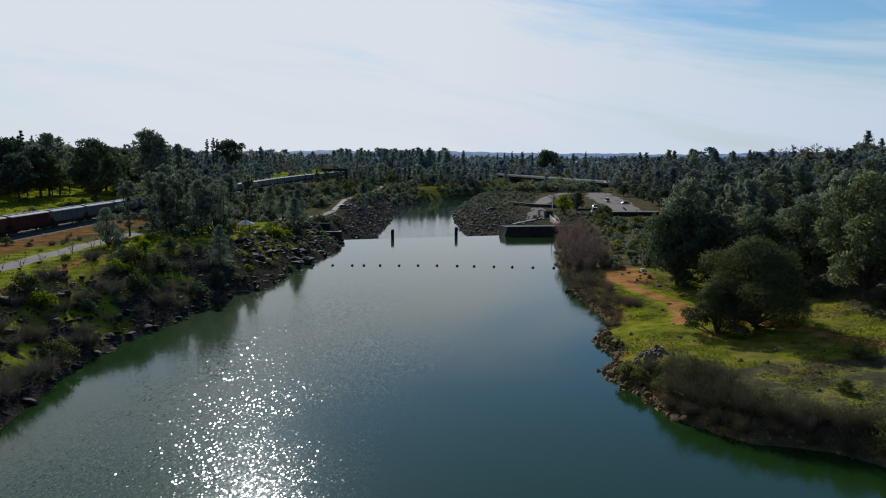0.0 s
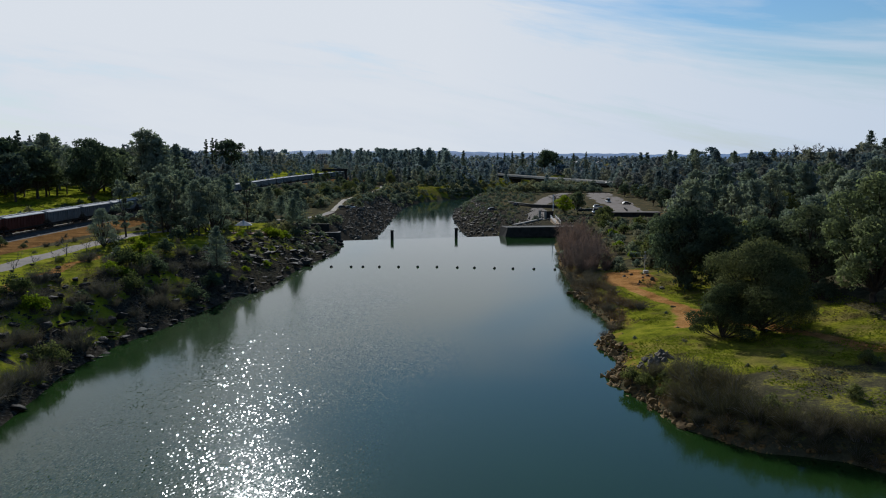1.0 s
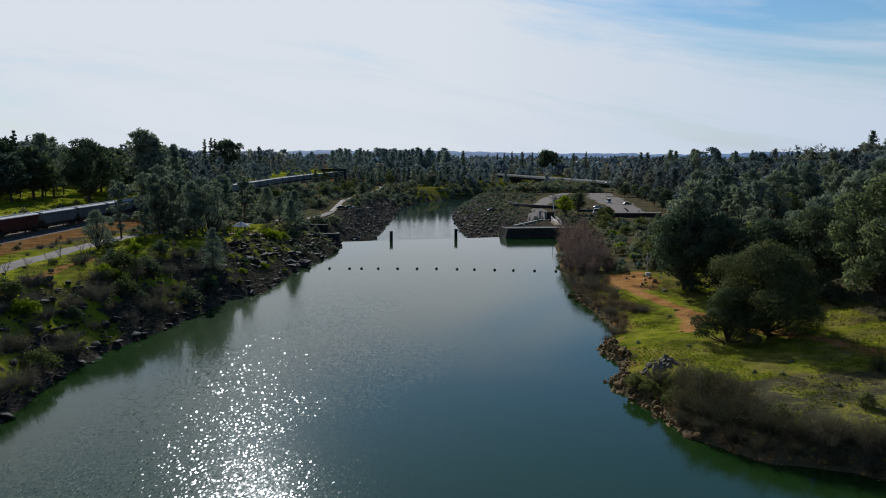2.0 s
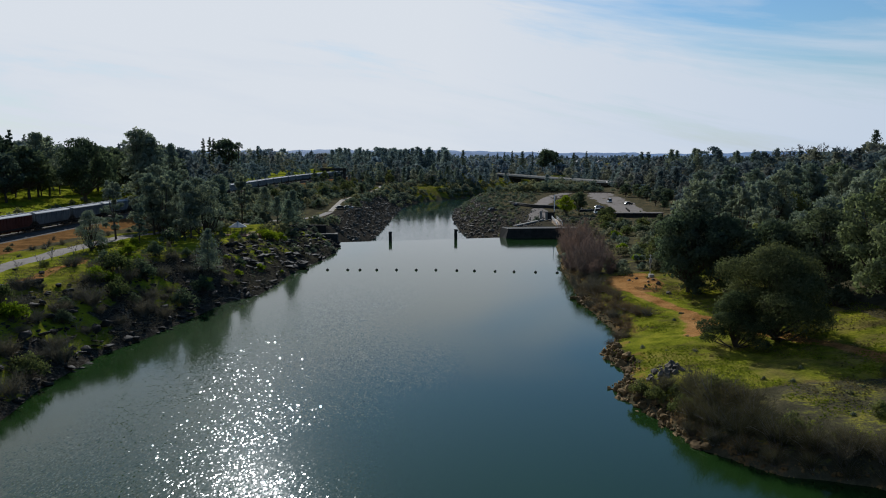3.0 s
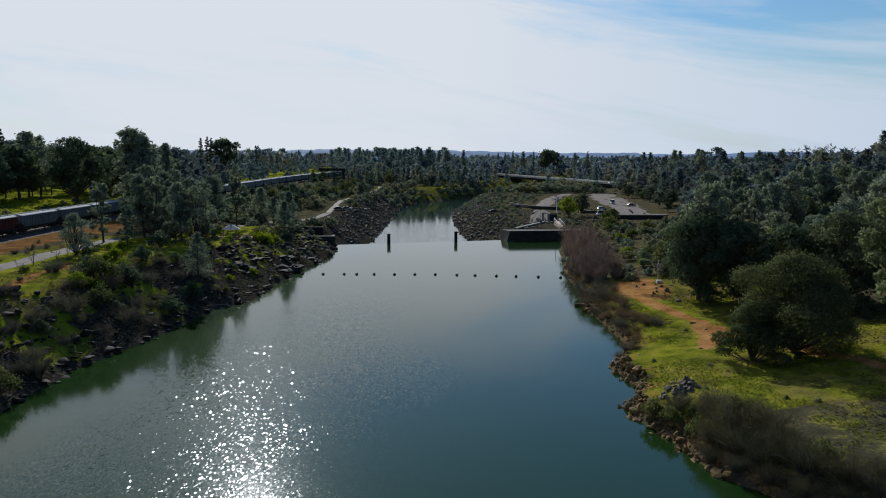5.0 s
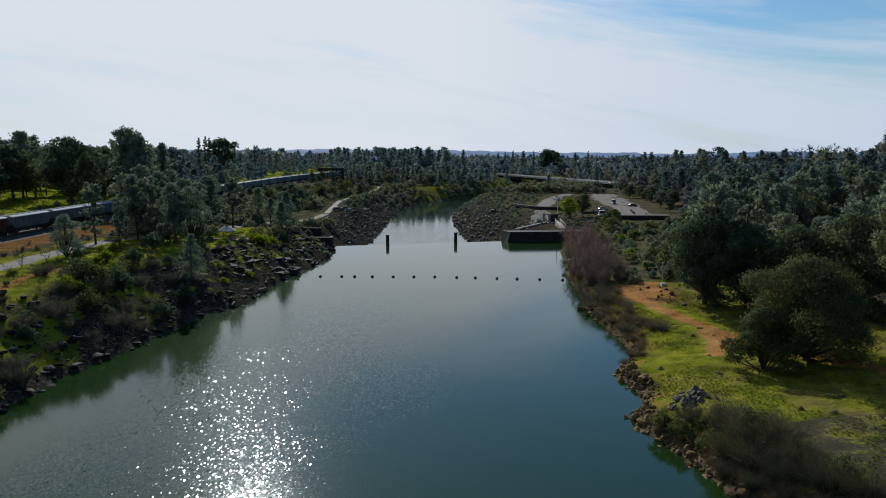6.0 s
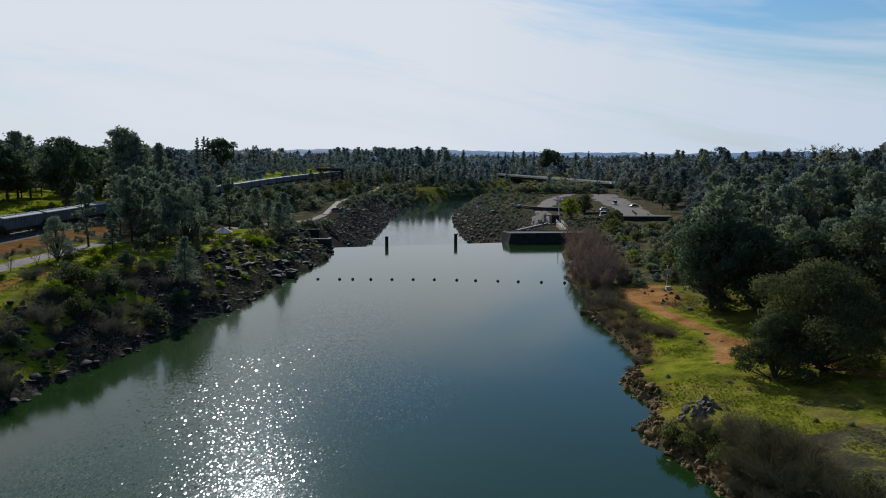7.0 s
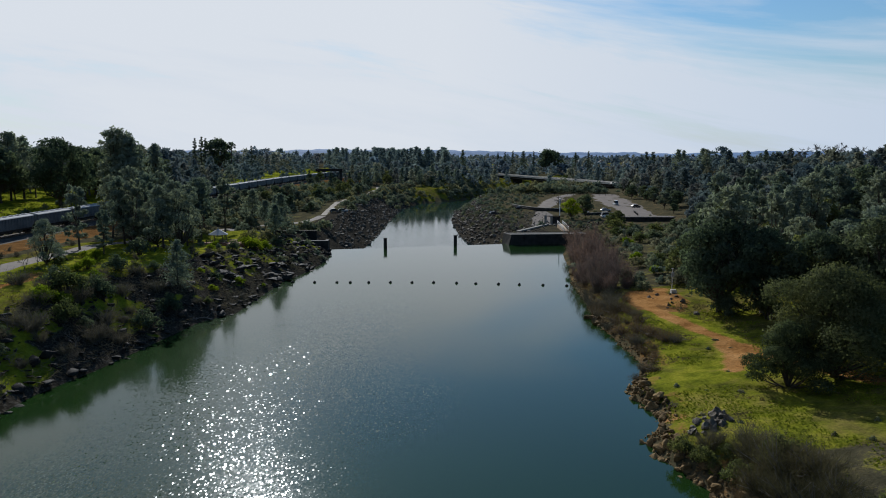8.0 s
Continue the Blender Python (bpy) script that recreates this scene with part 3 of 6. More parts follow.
def ribbon(name, pts, width, mat, lift, label, category, step=1.5, wobble=0.0):
    """A road or path draped on the ground, with a thickness of its own."""
    p = np.array(pts, float)
    s = np.concatenate([[0], np.cumsum(np.hypot(*np.diff(p, axis=0).T))])
    n = max(2, int(s[-1] / step))
    t = np.linspace(0, s[-1], n)
    c = np.stack([np.interp(t, s, p[:, 0]), np.interp(t, s, p[:, 1])], -1)
    k = np.ones(9) / 9
    c = np.stack([np.convolve(np.pad(c[:, i], 4, "edge"), k, "valid") for i in (0, 1)], -1)
    d = np.gradient(c, axis=0)
    d /= np.linalg.norm(d, axis=1)[:, None] + 1e-9
    side = np.stack([-d[:, 1], d[:, 0]], -1)
    w = np.interp(t / s[-1], np.linspace(0, 1, len(width)), width) if isinstance(width, (list, tuple)) else np.full(n, width)
    w = w * (1 + wobble * vnoise(t, t * 0, 4, 11))
    cols = np.linspace(-0.5, 0.5, 5)
    v = np.concatenate([np.stack([c + side * (w * f)[:, None] for f in cols], 1)], 0)
    z = ground_z(v[..., 0], v[..., 1]) + lift
    z[:] = np.maximum(z, z.mean(axis=1, keepdims=True) * 0.6 + z * 0.4)
    z[:, 0] -= lift + 0.25
    z[:, -1] -= lift + 0.25
    verts = np.concatenate([v, z[..., None]], -1).reshape(-1, 3)
    idx = np.arange(n * 5).reshape(n, 5)
    faces = np.stack([idx[:-1, :-1], idx[:-1, 1:], idx[1:, 1:], idx[1:, :-1]], -1).reshape(-1, 4)
    return tagged(new(name, mesh_of(name, verts, faces[:, ::-1], mat, True)), label, category, kind="structure")


ground = build_ground()

# ---- water ----
DAM_A, DAM_B = Vector((-34.3, 256.5, 0)), Vector((21.0, 272.0, 0))


def build_water():
    d = (DAM_B - DAM_A).normalized()
    a, b = DAM_A - d * 14, DAM_B + d * 26
    v = [(-160, -690, 0), (160, -690, 0), (160, 60, 0), (b.x, b.y, 0), (a.x, a.y, 0), (-160, 60, 0)]
    bm = bmesh.new()
    vs = [bm.verts.new(p) for p in v]
    bm.faces.new((vs[0], vs[1], vs[2], vs[5]))
    bm.faces.new((vs[5], vs[2], vs[3], vs[4]))
    # the sheet that slides over the crest
    n = Vector((-d.y, d.x, 0))
    prev = (DAM_A, DAM_B)
    prev = tuple(bm.verts.new(p) for p in prev)
    for out, z in ((0.5, -0.06), (1.0, -0.3), (1.5, -0.9), (2.0, -2.2), (2.5, -5.2)):
        cur = tuple(bm.verts.new(p + n * out + Vector((0, 0, z))) for p in (DAM_A, DAM_B))
        bm.faces.new((prev[0], prev[1], cur[1], cur[0]))
        prev = cur
    me = bpy.data.meshes.new("pool_water")
    bm.to_mesh(me)
    bm.free()
    me.materials.append(M_WATER)
    tagged(new("pool_water", me), "calm dark green water of the reservoir pool", "water", kind="structure")
    xs, ys = np.linspace(-70, 720, 40), np.linspace(262, 1060, 40)
    gx, gy = np.meshgrid(xs, ys)
    idx = np.arange(1600).reshape(40, 40)
    f = np.stack([idx[:-1, :-1], idx[:-1, 1:], idx[1:, 1:], idx[1:, :-1]], -1).reshape(-1, 4)
    me = mesh_of("river_water", np.stack([gx, gy, gx * 0 + RIVER_Z], -1).reshape(-1, 3), f, M_RIVER)
    tagged(new("river_water", me), "smooth grey-blue river water below the dam", "water", kind="structure")


build_water()

# ---- roads and paths ----
ribbon("service_road", [(-77, -120), (-77, 90), (-76.5, 130), (-76.5, 170), (-75, 205), (-74, 240), (-71, 270), (-66, 290), (-57, 297), (-51.5, 303), (-49, 318), (-48.5, 336)],
       [7.5, 7.5, 7.5, 7, 5.2, 5], M_ROAD, 0.08, "worn pale grey asphalt service road beside the railway", "road")
ribbon("river_trail", [(-48.5, 336), (-51, 370), (-54, 420), (-51, 450), (-46, 480), (-46, 520), (-45, 560), (-48, 600)], 3.6, M_GRAVEL, 0.08, "pale gravel trail winding along the far bank", "path")
ribbon("hatchery_drive", [(45, 380), (50, 402), (58, 436), (68, 480), (84, 520)], [7, 12, 13, 11, 9], M_LOT, 0.08, "grey paved hatchery driveway", "road")
ribbon("hatchery_yard", [(33, 300), (37, 314), (40, 330), (43, 350), (45, 375)], [5, 11, 15, 11, 7], M_LOT, 0.07, "dusty grey gravel yard behind the dam", "road")
ribbon("parking_lot", [(84, 345), (88, 382), (92, 415), (96, 470), (104, 520)], [18, 22, 26, 24, 18], M_LOT, 0.08, "wide pale gravel parking lot behind the wall", "road")

# ---- dam ----
def build_dam():
    ax = (DAM_B - DAM_A)
    length, ang = ax.length, math.degrees(math.atan2(ax.y, ax.x))
    dam = thing("spillway_dam", (DAM_A.x, DAM_A.y, 0), "low concrete overflow dam with water sliding over its crest", "dam", turn=ang)
    part("crest", boxes((0, length, -0.6, 0.35, -3, -0.05), bevel=0.12), M_DARKCONC, dam)
    part("apron", boxes((0, length, 0.36, 1.4, -6.5, -1.6), bevel=0.1), M_DARKCONC, dam)
    for name, x, y, top in (("pier", -17.7, 262.2, 3.0), ("pier", 4.1, 268.3, 3.25)):
        p = thing("dam_pier", (x, y - 0.6, 0), "dark weathered concrete pier standing on the dam crest", "pier", "piers on the dam", ang)
        bm = bmesh.new()
        rod(bm, (0, 0, -3), (0, 0, top - 0.25), 0.55, 0.52, 14)
        part("shaft", bm, M_DARKCONC, p)
        bm = bmesh.new()
        rod(bm, (0, 0, top - 0.25), (0, 0, top), 0.62, 0.58, 14)
        part("cap", bm, M_DARKCONC, p)
        bm = boxes((-0.09, 0.09, -0.66, -0.48, -1, top - 0.5))
        part("gauge_board", bm, M_UNDER, p)
    # abutment on the hatchery side: long dark wall with a battered end
    w = thing("abutment_wall", (21.6, 269.5, 0), "dark stained concrete abutment wall at the end of the dam", "wall", "dam abutments", 7)
    bm = bmesh.new()
    lo = [(-1.2, -0.6, -3), (26, -0.6, -3), (26, 7, -3), (-1.9, 7, -3)]
    hi = [(0.5, 0, 3.2), (26, 0, 3.2), (26, 7, 3.2), (-0.6, 7, 3.2)]
    vl, vh = [bm.verts.new(p) for p in lo], [bm.verts.new(p) for p in hi]
    bm.faces.new(vl[::-1])
    bm.faces.new(vh)
    for i in range(4):
        bm.faces.new((vl[i], vl[(i + 1) % 4], vh[(i + 1) % 4], vh[i]))
    bmesh.ops.bevel(bm, geom=bm.edges[:], offset=0.08, segments=1, affect="EDGES")
    part("body", bm, M_DARKCONC, w)
    part("coping", boxes((0.3, 26, -0.12, 1.0, 3.2, 3.38), bevel=0.04), M_CONC, w, "weathered pale coping")
    for i in range(4):
        part("joint_rib", boxes((4.5 + i * 5.4, 4.7 + i * 5.4, -0.28, 0.05, 0.1, 3.1)), M_DARKCONC, w)
    w = thing("abutment_wall", (-34.3, 254.0, 0), "dark stained concrete abutment wall joining the rocky bank", "wall", "dam abutments", 4)
    part("body", boxes((-22, 0, 0, 1.1, -3, 2.9), bevel=0.06), M_DARKCONC, w)
    part("return_wall", boxes((-1.1, 0, 1.1, 6, -3, 2.85), bevel=0.06), M_DARKCONC, w)
    part("coping", boxes((-22, 0.1, -0.1, 1.2, 2.9, 3.06), bevel=0.04), M_CONC, w)
    w = thing("retaining_wall", (-45, 268, 0), "upper dark retaining wall above the abutment", "wall")
    part("body", boxes((-12, 5, 0, 0.8, 0, 4.4), bevel=0.05), M_DARKCONC, w)
    part("coping", boxes((-12, 5.1, -0.1, 0.9, 4.4, 4.56), bevel=0.04), M_DARKCONC, w)


build_dam()


def build_buoys():
    u = [-232, -197, -162, -141, -112, -78, -44, -10, 26, 56, 91, 123, 159, 195]
    xs = [-0.6 + v / 1358 * 195.5 for v in u]
    ys = [196.9 - 0.068 * max(x + 2, 0) * 2 for x in xs]
    first = None
    for x, y in zip(xs, ys):
        if first is None:
            first = thing("float_buoy", (x, y, 0.12), "small dark float on the safety boom", "buoy", "floats of the boom")
            bm = bmesh.new()
            bmesh.ops.create_uvsphere(bm, u_segments=12, v_segments=8, radius=0.3, matrix=Matrix.Diagonal((1.25, 0.9, 0.7, 1)))
            part("hull", bm, M_BUOY, first)
            part("band", rod(bmesh.new(), (-0.09, 0, 0), (0.09, 0, 0), 0.3, 0.3, 14), M_UNDER, first)
            part("lug", boxes((-0.06, 0.06, -0.06, 0.06, 0.15, 0.28)), M_UNDER, first)
        else:
            copy_thing(first, pose(x, y, 0.12, 0, 0, random.uniform(-20, 20)))


build_buoys()

# ---- plants ----
def cards(centers, outward, size, rng, stretch=1.6, lift=0.6):
    """Small leaf clumps: bent rhombs scattered at centers, loosely facing outward."""
    n = len(centers)
    nrm = outward * lift + rng.normal(0, 0.6, (n, 3))
    nrm /= np.linalg.norm(nrm, axis=1)[:, None] + 1e-9
    nrm *= np.where((nrm * outward).sum(1) < 0, -1.0, 1.0)[:, None]
    t = np.cross(nrm, rng.normal(0, 1, (n, 3)))
    t /= np.linalg.norm(t, axis=1)[:, None] + 1e-9
    b = np.cross(nrm, t)
    s = np.asarray(size) * rng.uniform(0.55, 1.35, n)[:, None]
    a = s * stretch * 0.62
    w = s * 0.62 * rng.uniform(0.6, 1.1, n)[:, None]
    sag = nrm * s * 0.12
    v = np.stack([centers - t * a - sag, centers - b * w * 0.8 + t * a * rng.uniform(0.2, 0.9, n)[:, None], centers + b * w + t * a * 0.45], 1)
    f = np.arange(3 * n).reshape(n, 3)
    soft = outward / (np.linalg.norm(outward, axis=1)[:, None] + 1e-9) + nrm * 0.5
    soft /= np.linalg.norm(soft, axis=1)[:, None] + 1e-9
    return v.reshape(-1, 3), f, np.repeat(soft, 3, axis=0)


def lobes_cloud(lobes, n, rng, fill=0.35):
    """Points near the skins of the lobes (center, radii), and the way out at each."""
    area = np.array([r[0] * r[1] + r[1] * r[2] + r[0] * r[2] for _, r in lobes])
    pick = rng.choice(len(lobes), n, p=area / area.sum())
    d = rng.normal(0, 1, (n, 3))
    d /= np.linalg.norm(d, axis=1)[:, None]
    d[:, 2] = np.where((d[:, 2] < -0.3) & (rng.random(n) < 0.6), -d[:, 2], d[:, 2])
    k = 1 - fill * rng.random(n) ** 1.5
    k *= 1 + 0.12 * rng.normal(0, 1, n)
    c, r = np.array([c for c, _ in lobes])[pick], np.array([r for _, r in lobes])[pick]
    return c + d * r * k[:, None], d


def broadleaf(seed, h, w, n, leaf, trunks=1, low=0.22, lobes=16):
    """Spreading oak: short forked stem, limbs to each lobe of an uneven crown."""
    rng = np.random.default_rng(seed)
    ls, limbs = [], []
    fork = np.array([0, 0, h * low * 0.9])
    for k in range(trunks):
        a = rng.uniform(0, 6.28)
        base = np.array([np.cos(a), np.sin(a), 0]) * (0.0 if trunks == 1 else 0.35)
        mid = base * 2 + fork * 0.6 + rng.normal(0, 0.15, 3)
        limbs.append([(base - (0, 0, 0.5), h * 0.034), (mid, h * 0.026), (fork + base * 3, h * 0.021)])
    for i in range(lobes):
        a = 2.4 * i + rng.uniform(-0.5, 0.5)
        q = (i + 0.5) / lobes
        rr = w * 0.5 * np.sqrt(np.clip(1 - (q * 1.02) ** 2.2, 0.02, 1)) * rng.uniform(0.35, 0.98)
        z = h * (low + 0.12 + (0.88 - low) * q * 0.93) + h * rng.uniform(-0.07, 0.07)
        c = np.array([np.cos(a) * rr, np.sin(a) * rr, z])
        s = w * rng.uniform(0.1, 0.21)
        ls.append((c, (s, s * rng.uniform(0.85, 1.15), s * rng.uniform(0.55, 0.85))))
        m = fork + (c - fork) * 0.5 + rng.normal(0, 0.05 * w, 3)
        limbs.append([(fork, h * 0.016), (m, h * 0.009), (c, h * 0.003)])
    p, d = lobes_cloud(ls, n, rng)
    return cards(p, d, leaf, rng), tubes(limbs)


def pine(seed, h, w, n, leaf, low=0.25, airy=0.5, point=1.0):
    """Conifer: straight stem, whorls of drooping boughs, clumps of needles along them."""
    rng = np.random.default_rng(seed)
    limbs = [[((0, 0, -0.5), h * 0.018), ((rng.normal(0, 0.1), rng.normal(0, 0.1), h * 0.5), h * 0.011), ((0, 0, h * 0.98), h * 0.003)]]
    pts, dirs = [], []
    boughs = 30
    per = n // boughs
    for i in range(boughs):
        q = (i + rng.random()) / boughs
        a = i * 2.4 + rng.uniform(-0.6, 0.6)
        reach = w * 0.5 * (1 - q ** point) ** 0.75 * rng.uniform(1 - airy, 1.0) + 0.25
        reach *= np.clip(0.55 + q * 3.0, 0, 1)
        z = h * (low + (1 - low) * q * 0.97)
        end = np.array([np.cos(a) * reach, np.sin(a) * reach, z + reach * rng.uniform(-0.1, 0.4)])
        limbs.append([((0, 0, z - 0.1), h * 0.006 * (1.2 - q)), (end, h * 0.0015)])
        t = rng.uniform(0.25, 1.08, per) ** 0.8
        c = np.array([0, 0, z]) + (end - (0, 0, z)) * t[:, None]
        r = (0.18 + 0.22 * t)[:, None] * w * 0.44 * (1.15 - q * 0.7)
        j = rng.normal(0, 1, (per, 3)) * r * (0.75, 0.75, 0.5)
        pts.append(c + j)
        dirs.append(j / (np.linalg.norm(j, axis=1)[:, None] + 1e-6) + (0, 0, 0.35))
    p, d = np.concatenate(pts), np.concatenate(dirs)
    return cards(p, d, leaf, rng, 2.0, 0.5), tubes(limbs)


def grey_pine(seed, h, w, n, leaf, fork=0.38, leaders=4):
    """Foothill pine: bare forked stem, upswept leaders, needles in loose tufts at the branch ends."""
    rng = np.random.default_rng(seed)
    lean = rng.normal(0, 0.05 * w, 2)
    foot = np.array([lean[0], lean[1], h * fork])
    limbs = [[((0, 0, -0.5), h * 0.02), ((lean[0] * 0.4, lean[1] * 0.4, h * fork * 0.5), h * 0.016), (foot, h * 0.012)]]
    tufts = []
    for k in range(leaders):
        a = k * 6.28 / leaders + rng.uniform(-0.4, 0.4)
        out = w * rng.uniform(0.1, 0.3)
        tip = np.array([foot[0] + np.cos(a) * out, foot[1] + np.sin(a) * out, h * rng.uniform(0.78, 1.0)])
        knee = foot + (tip - foot) * (0.65, 0.65, 0.4)
        limbs.append([(foot, h * 0.01), (knee, h * 0.007), (tip, h * 0.002)])
        for j in range(11):
            t = rng.uniform(0.05, 1.0)
            q = foot + (knee - foot) * t / 0.5 if t < 0.5 else knee + (tip - knee) * (t - 0.5) / 0.5
            b = rng.uniform(0, 6.28)
            r = w * rng.uniform(0.12, 0.34) * (1.1 - 0.75 * t)
            e = q + np.array([np.cos(b) * r, np.sin(b) * r, r * rng.uniform(-0.1, 0.7)])
            limbs.append([(q, h * 0.0035), (e, h * 0.001)])
            tufts.append((e, (w * rng.uniform(0.07, 0.13),) * 2 + (w * rng.uniform(0.05, 0.1),)))
        tufts.append((tip, (w * 0.08, w * 0.08, w * 0.13)))
    for j in range(5):
        z, b = h * rng.uniform(0.16, fork), rng.uniform(0, 6.28)
        r = w * rng.uniform(0.2, 0.4)
        e = np.array([np.cos(b) * r, np.sin(b) * r, z + r * 0.3])
        limbs.append([((0, 0, z), h * 0.004), (e, h * 0.001)])
        tufts.append((e, (w * 0.12, w * 0.12, w * 0.07)))
    p, d = lobes_cloud(tufts, n, rng, 0.8)
    return cards(p, d, leaf, rng, 2.2, 0.4), tubes(limbs)


def bare(seed, h, w, depth=4, twig=0.012):
    """Leafless tree: limbs forking down to fine twigs."""
    rng = np.random.default_rng(seed)
    paths = []

    def grow(p, d, length, r, level):
        q = p + d * length * 0.5 + rng.normal(0, 0.06 * length, 3)
        e = p + d * length + rng.normal(0, 0.08 * length, 3)
        paths.append([(p, r), (q, r * 0.8), (e, r * 0.55)])
        if level == 0:
            return
        for _ in range(3 if level > 1 else 4):
            nd = d * 0.7 + rng.normal(0, 0.55, 3) * (w / h, w / h, 0.6) + (0, 0, 0.12)
            grow(e if rng.random() < 0.6 else q, nd / np.linalg.norm(nd), length * rng.uniform(0.55, 0.8), max(r * 0.52, twig), level - 1)

    grow(np.array([0, 0, -0.3]), np.array([0, 0, 1.0]), h * 0.33, h * 0.022, depth)
    return tubes(paths, 4)


def bush(seed, h, w, n, leaf):
    """Shrub: many stems from the root, ragged mound of leaf clumps or twigs."""
    rng = np.random.default_rng(seed)
    ls, stems = [], []
    for i in range(15):
        a, rr = i * 2.4 + rng.uniform(-0.5, 0.5), w * 0.5 * np.sqrt(i / 15) * rng.uniform(0.5, 1.0)
        s = w * rng.uniform(0.1, 0.24)
        z = max(h - s * 0.9 - h * 0.55 * (rr / (w * 0.5)) ** 1.3, s * 0.4) * rng.uniform(0.6, 1.08)
        c = np.array([np.cos(a) * rr, np.sin(a) * rr, z])
        ls.append((c, (s, s * rng.uniform(0.7, 1.2), s * rng.uniform(0.6, 1.0))))
        stems.append([((c[0] * 0.15, c[1] * 0.15, -0.3), 0.07), (c * (0.5, 0.5, 0.55), 0.045), (c, 0.015)])
    p, d = lobes_cloud(ls, n, rng, 0.7)
    p += rng.normal(0, 0.05 * w, p.shape) * (rng.random(len(p)) < 0.4)[:, None]
    p[:, 2] = np.maximum(p[:, 2], 0.03)
    return cards(p, d, leaf, rng), tubes(stems, 4)


def thicket(seed, h, w, n, twig, stems=34):
    """Leafless clump: stems fanning from the root, each carrying fine twigs towards its tip."""
    rng = np.random.default_rng(seed)
    paths, pts, dirs = [], [], []
    per = n // stems
    for i in range(stems):
        a, lean = rng.uniform(0, 6.28), rng.uniform(0.05, 1.0) ** 0.7
        root = np.array([np.cos(a + 1), np.sin(a + 1), 0]) * w * 0.16 * rng.random()
        reach = w * 0.5 * lean * rng.uniform(0.7, 1.1)
        top = h * rng.uniform(0.5, 1.0) * (1 - 0.35 * lean ** 2)
        tip = root + np.array([np.cos(a) * reach, np.sin(a) * reach, top])
        bend = root + (tip - root) * (0.4, 0.4, 0.55) + rng.normal(0, 0.03 * w, 3)
        paths.append([(root - (0, 0, 0.3), 0.06), (bend, 0.04), (tip, 0.012)])
        t = rng.uniform(0.12, 1.04, per)[:, None]
        c = (1 - t) ** 2 * root + 2 * t * (1 - t) * bend + t ** 2 * tip
        c = c + rng.normal(0, 1, (per, 3)) * (0.25 + 0.75 * t) * w * 0.075
        c[:, 2] = np.maximum(c[:, 2], 0.05)
        d = (tip - root) / np.linalg.norm(tip - root) + rng.normal(0, 0.5, (per, 3))
        pts.append(c)
        dirs.append(d / np.linalg.norm(d, axis=1)[:, None])
    p, t = np.concatenate(pts), np.concatenate(dirs)
    side = np.cross(t, rng.normal(0, 1, p.shape))
    side /= np.linalg.norm(side, axis=1)[:, None] + 1e-9
    ln, wd = twig * rng.uniform(1.2, 3.6, len(p))[:, None], twig * rng.uniform(0.04, 0.095, len(p))[:, None]
    v = np.stack([p - t * ln * 0.5 - side * wd, p - t * ln * 0.5 + side * wd, p + t * ln * 0.5], 1)
    return (v.reshape(-1, 3), np.arange(3 * len(p)).reshape(-1, 3)), tubes(paths, 4)


def plant(name, shape, leaf_mat, bark, label, category, group="", at=(0, 0, -900)):
    (lv, lf, *soft), (tv, tf) = shape
    t = thing(name, at, label, category, group)
    part("trunk" if category == "tree" else "stem", mesh_of("trunk", tv, tf, bark, True), None, t)
    part("crown" if category == "tree" else "foliage", mesh_of("crown", lv, lf, leaf_mat, normals=soft[0] if soft else None), None, t)
    return t


def bare_tree(seed, h, w, label, group, depth=4, twig=0.06):
    v, f = bare(seed, h, w, depth, twig)
    t = thing("bare_tree", (0, 0, -900), label, "tree", group)
    part("trunk", mesh_of("trunk", v, f, M_GREYBARK, True), None, t)
    return t


USED = set()


def put(proto, x, y, scale=1.0, turn=None, sink=0.0, z=None):
    """Stands a plant on the ground: the first time the prototype itself, later a copy."""
    zz = (float(ground_z(x, y)) if z is None else z) - sink
    m = pose(x, y, zz, 0, 0, random.uniform(0, 360) if turn is None else turn)
    if proto.name not in USED:
        USED.add(proto.name)
        proto.matrix_basis = m @ Matrix.Diagonal((scale, scale, scale, 1))
        return proto
    ob = copy_thing(proto, m)
    ob.scale = (scale, scale, scale)
    return ob


G_WOOD, G_BANK = "trees of the woods", "shrubs on the banks"
OAK_BIG = plant("oak_tree", broadleaf(3, 12.2, 15.0, 56000, 0.175, 3, 0.06, 34), M_OAKBIG, M_BARK, "large spreading dark olive oak on the grassy bank", "tree")
OAK_LOW = plant("oak_tree", broadleaf(6, 7.6, 9.0, 20000, 0.16, 3, -0.04, 22), M_OAKBIG, M_BARK, "low bushy oak with several leaning stems", "tree")
OAKS = [plant("oak_tree", broadleaf(s, 10, w, 1900, 0.5, 1, lo, 20), mt, M_BARK, lb, "tree", G_WOOD)
        for s, w, lo, mt, lb in ((11, 10, 0.2, M_OAK, "rounded dark green oak in dense woodland"), (12, 8.5, 0.25, M_OAK, "upright dark green oak in dense woodland"),
                                 (13, 11, 0.18, M_OLIVE, "broad olive green oak in dense woodland"), (14, 9, 0.22, M_DARK, "dense dark evergreen oak among other trees"))]
YELLOW_OAK = plant("oak_tree", broadleaf(15, 10, 10, 2600, 0.42, 1, 0.15, 20), M_GREEN, M_BARK, "yellow-green leafy tree beside the yard", "tree", G_WOOD)
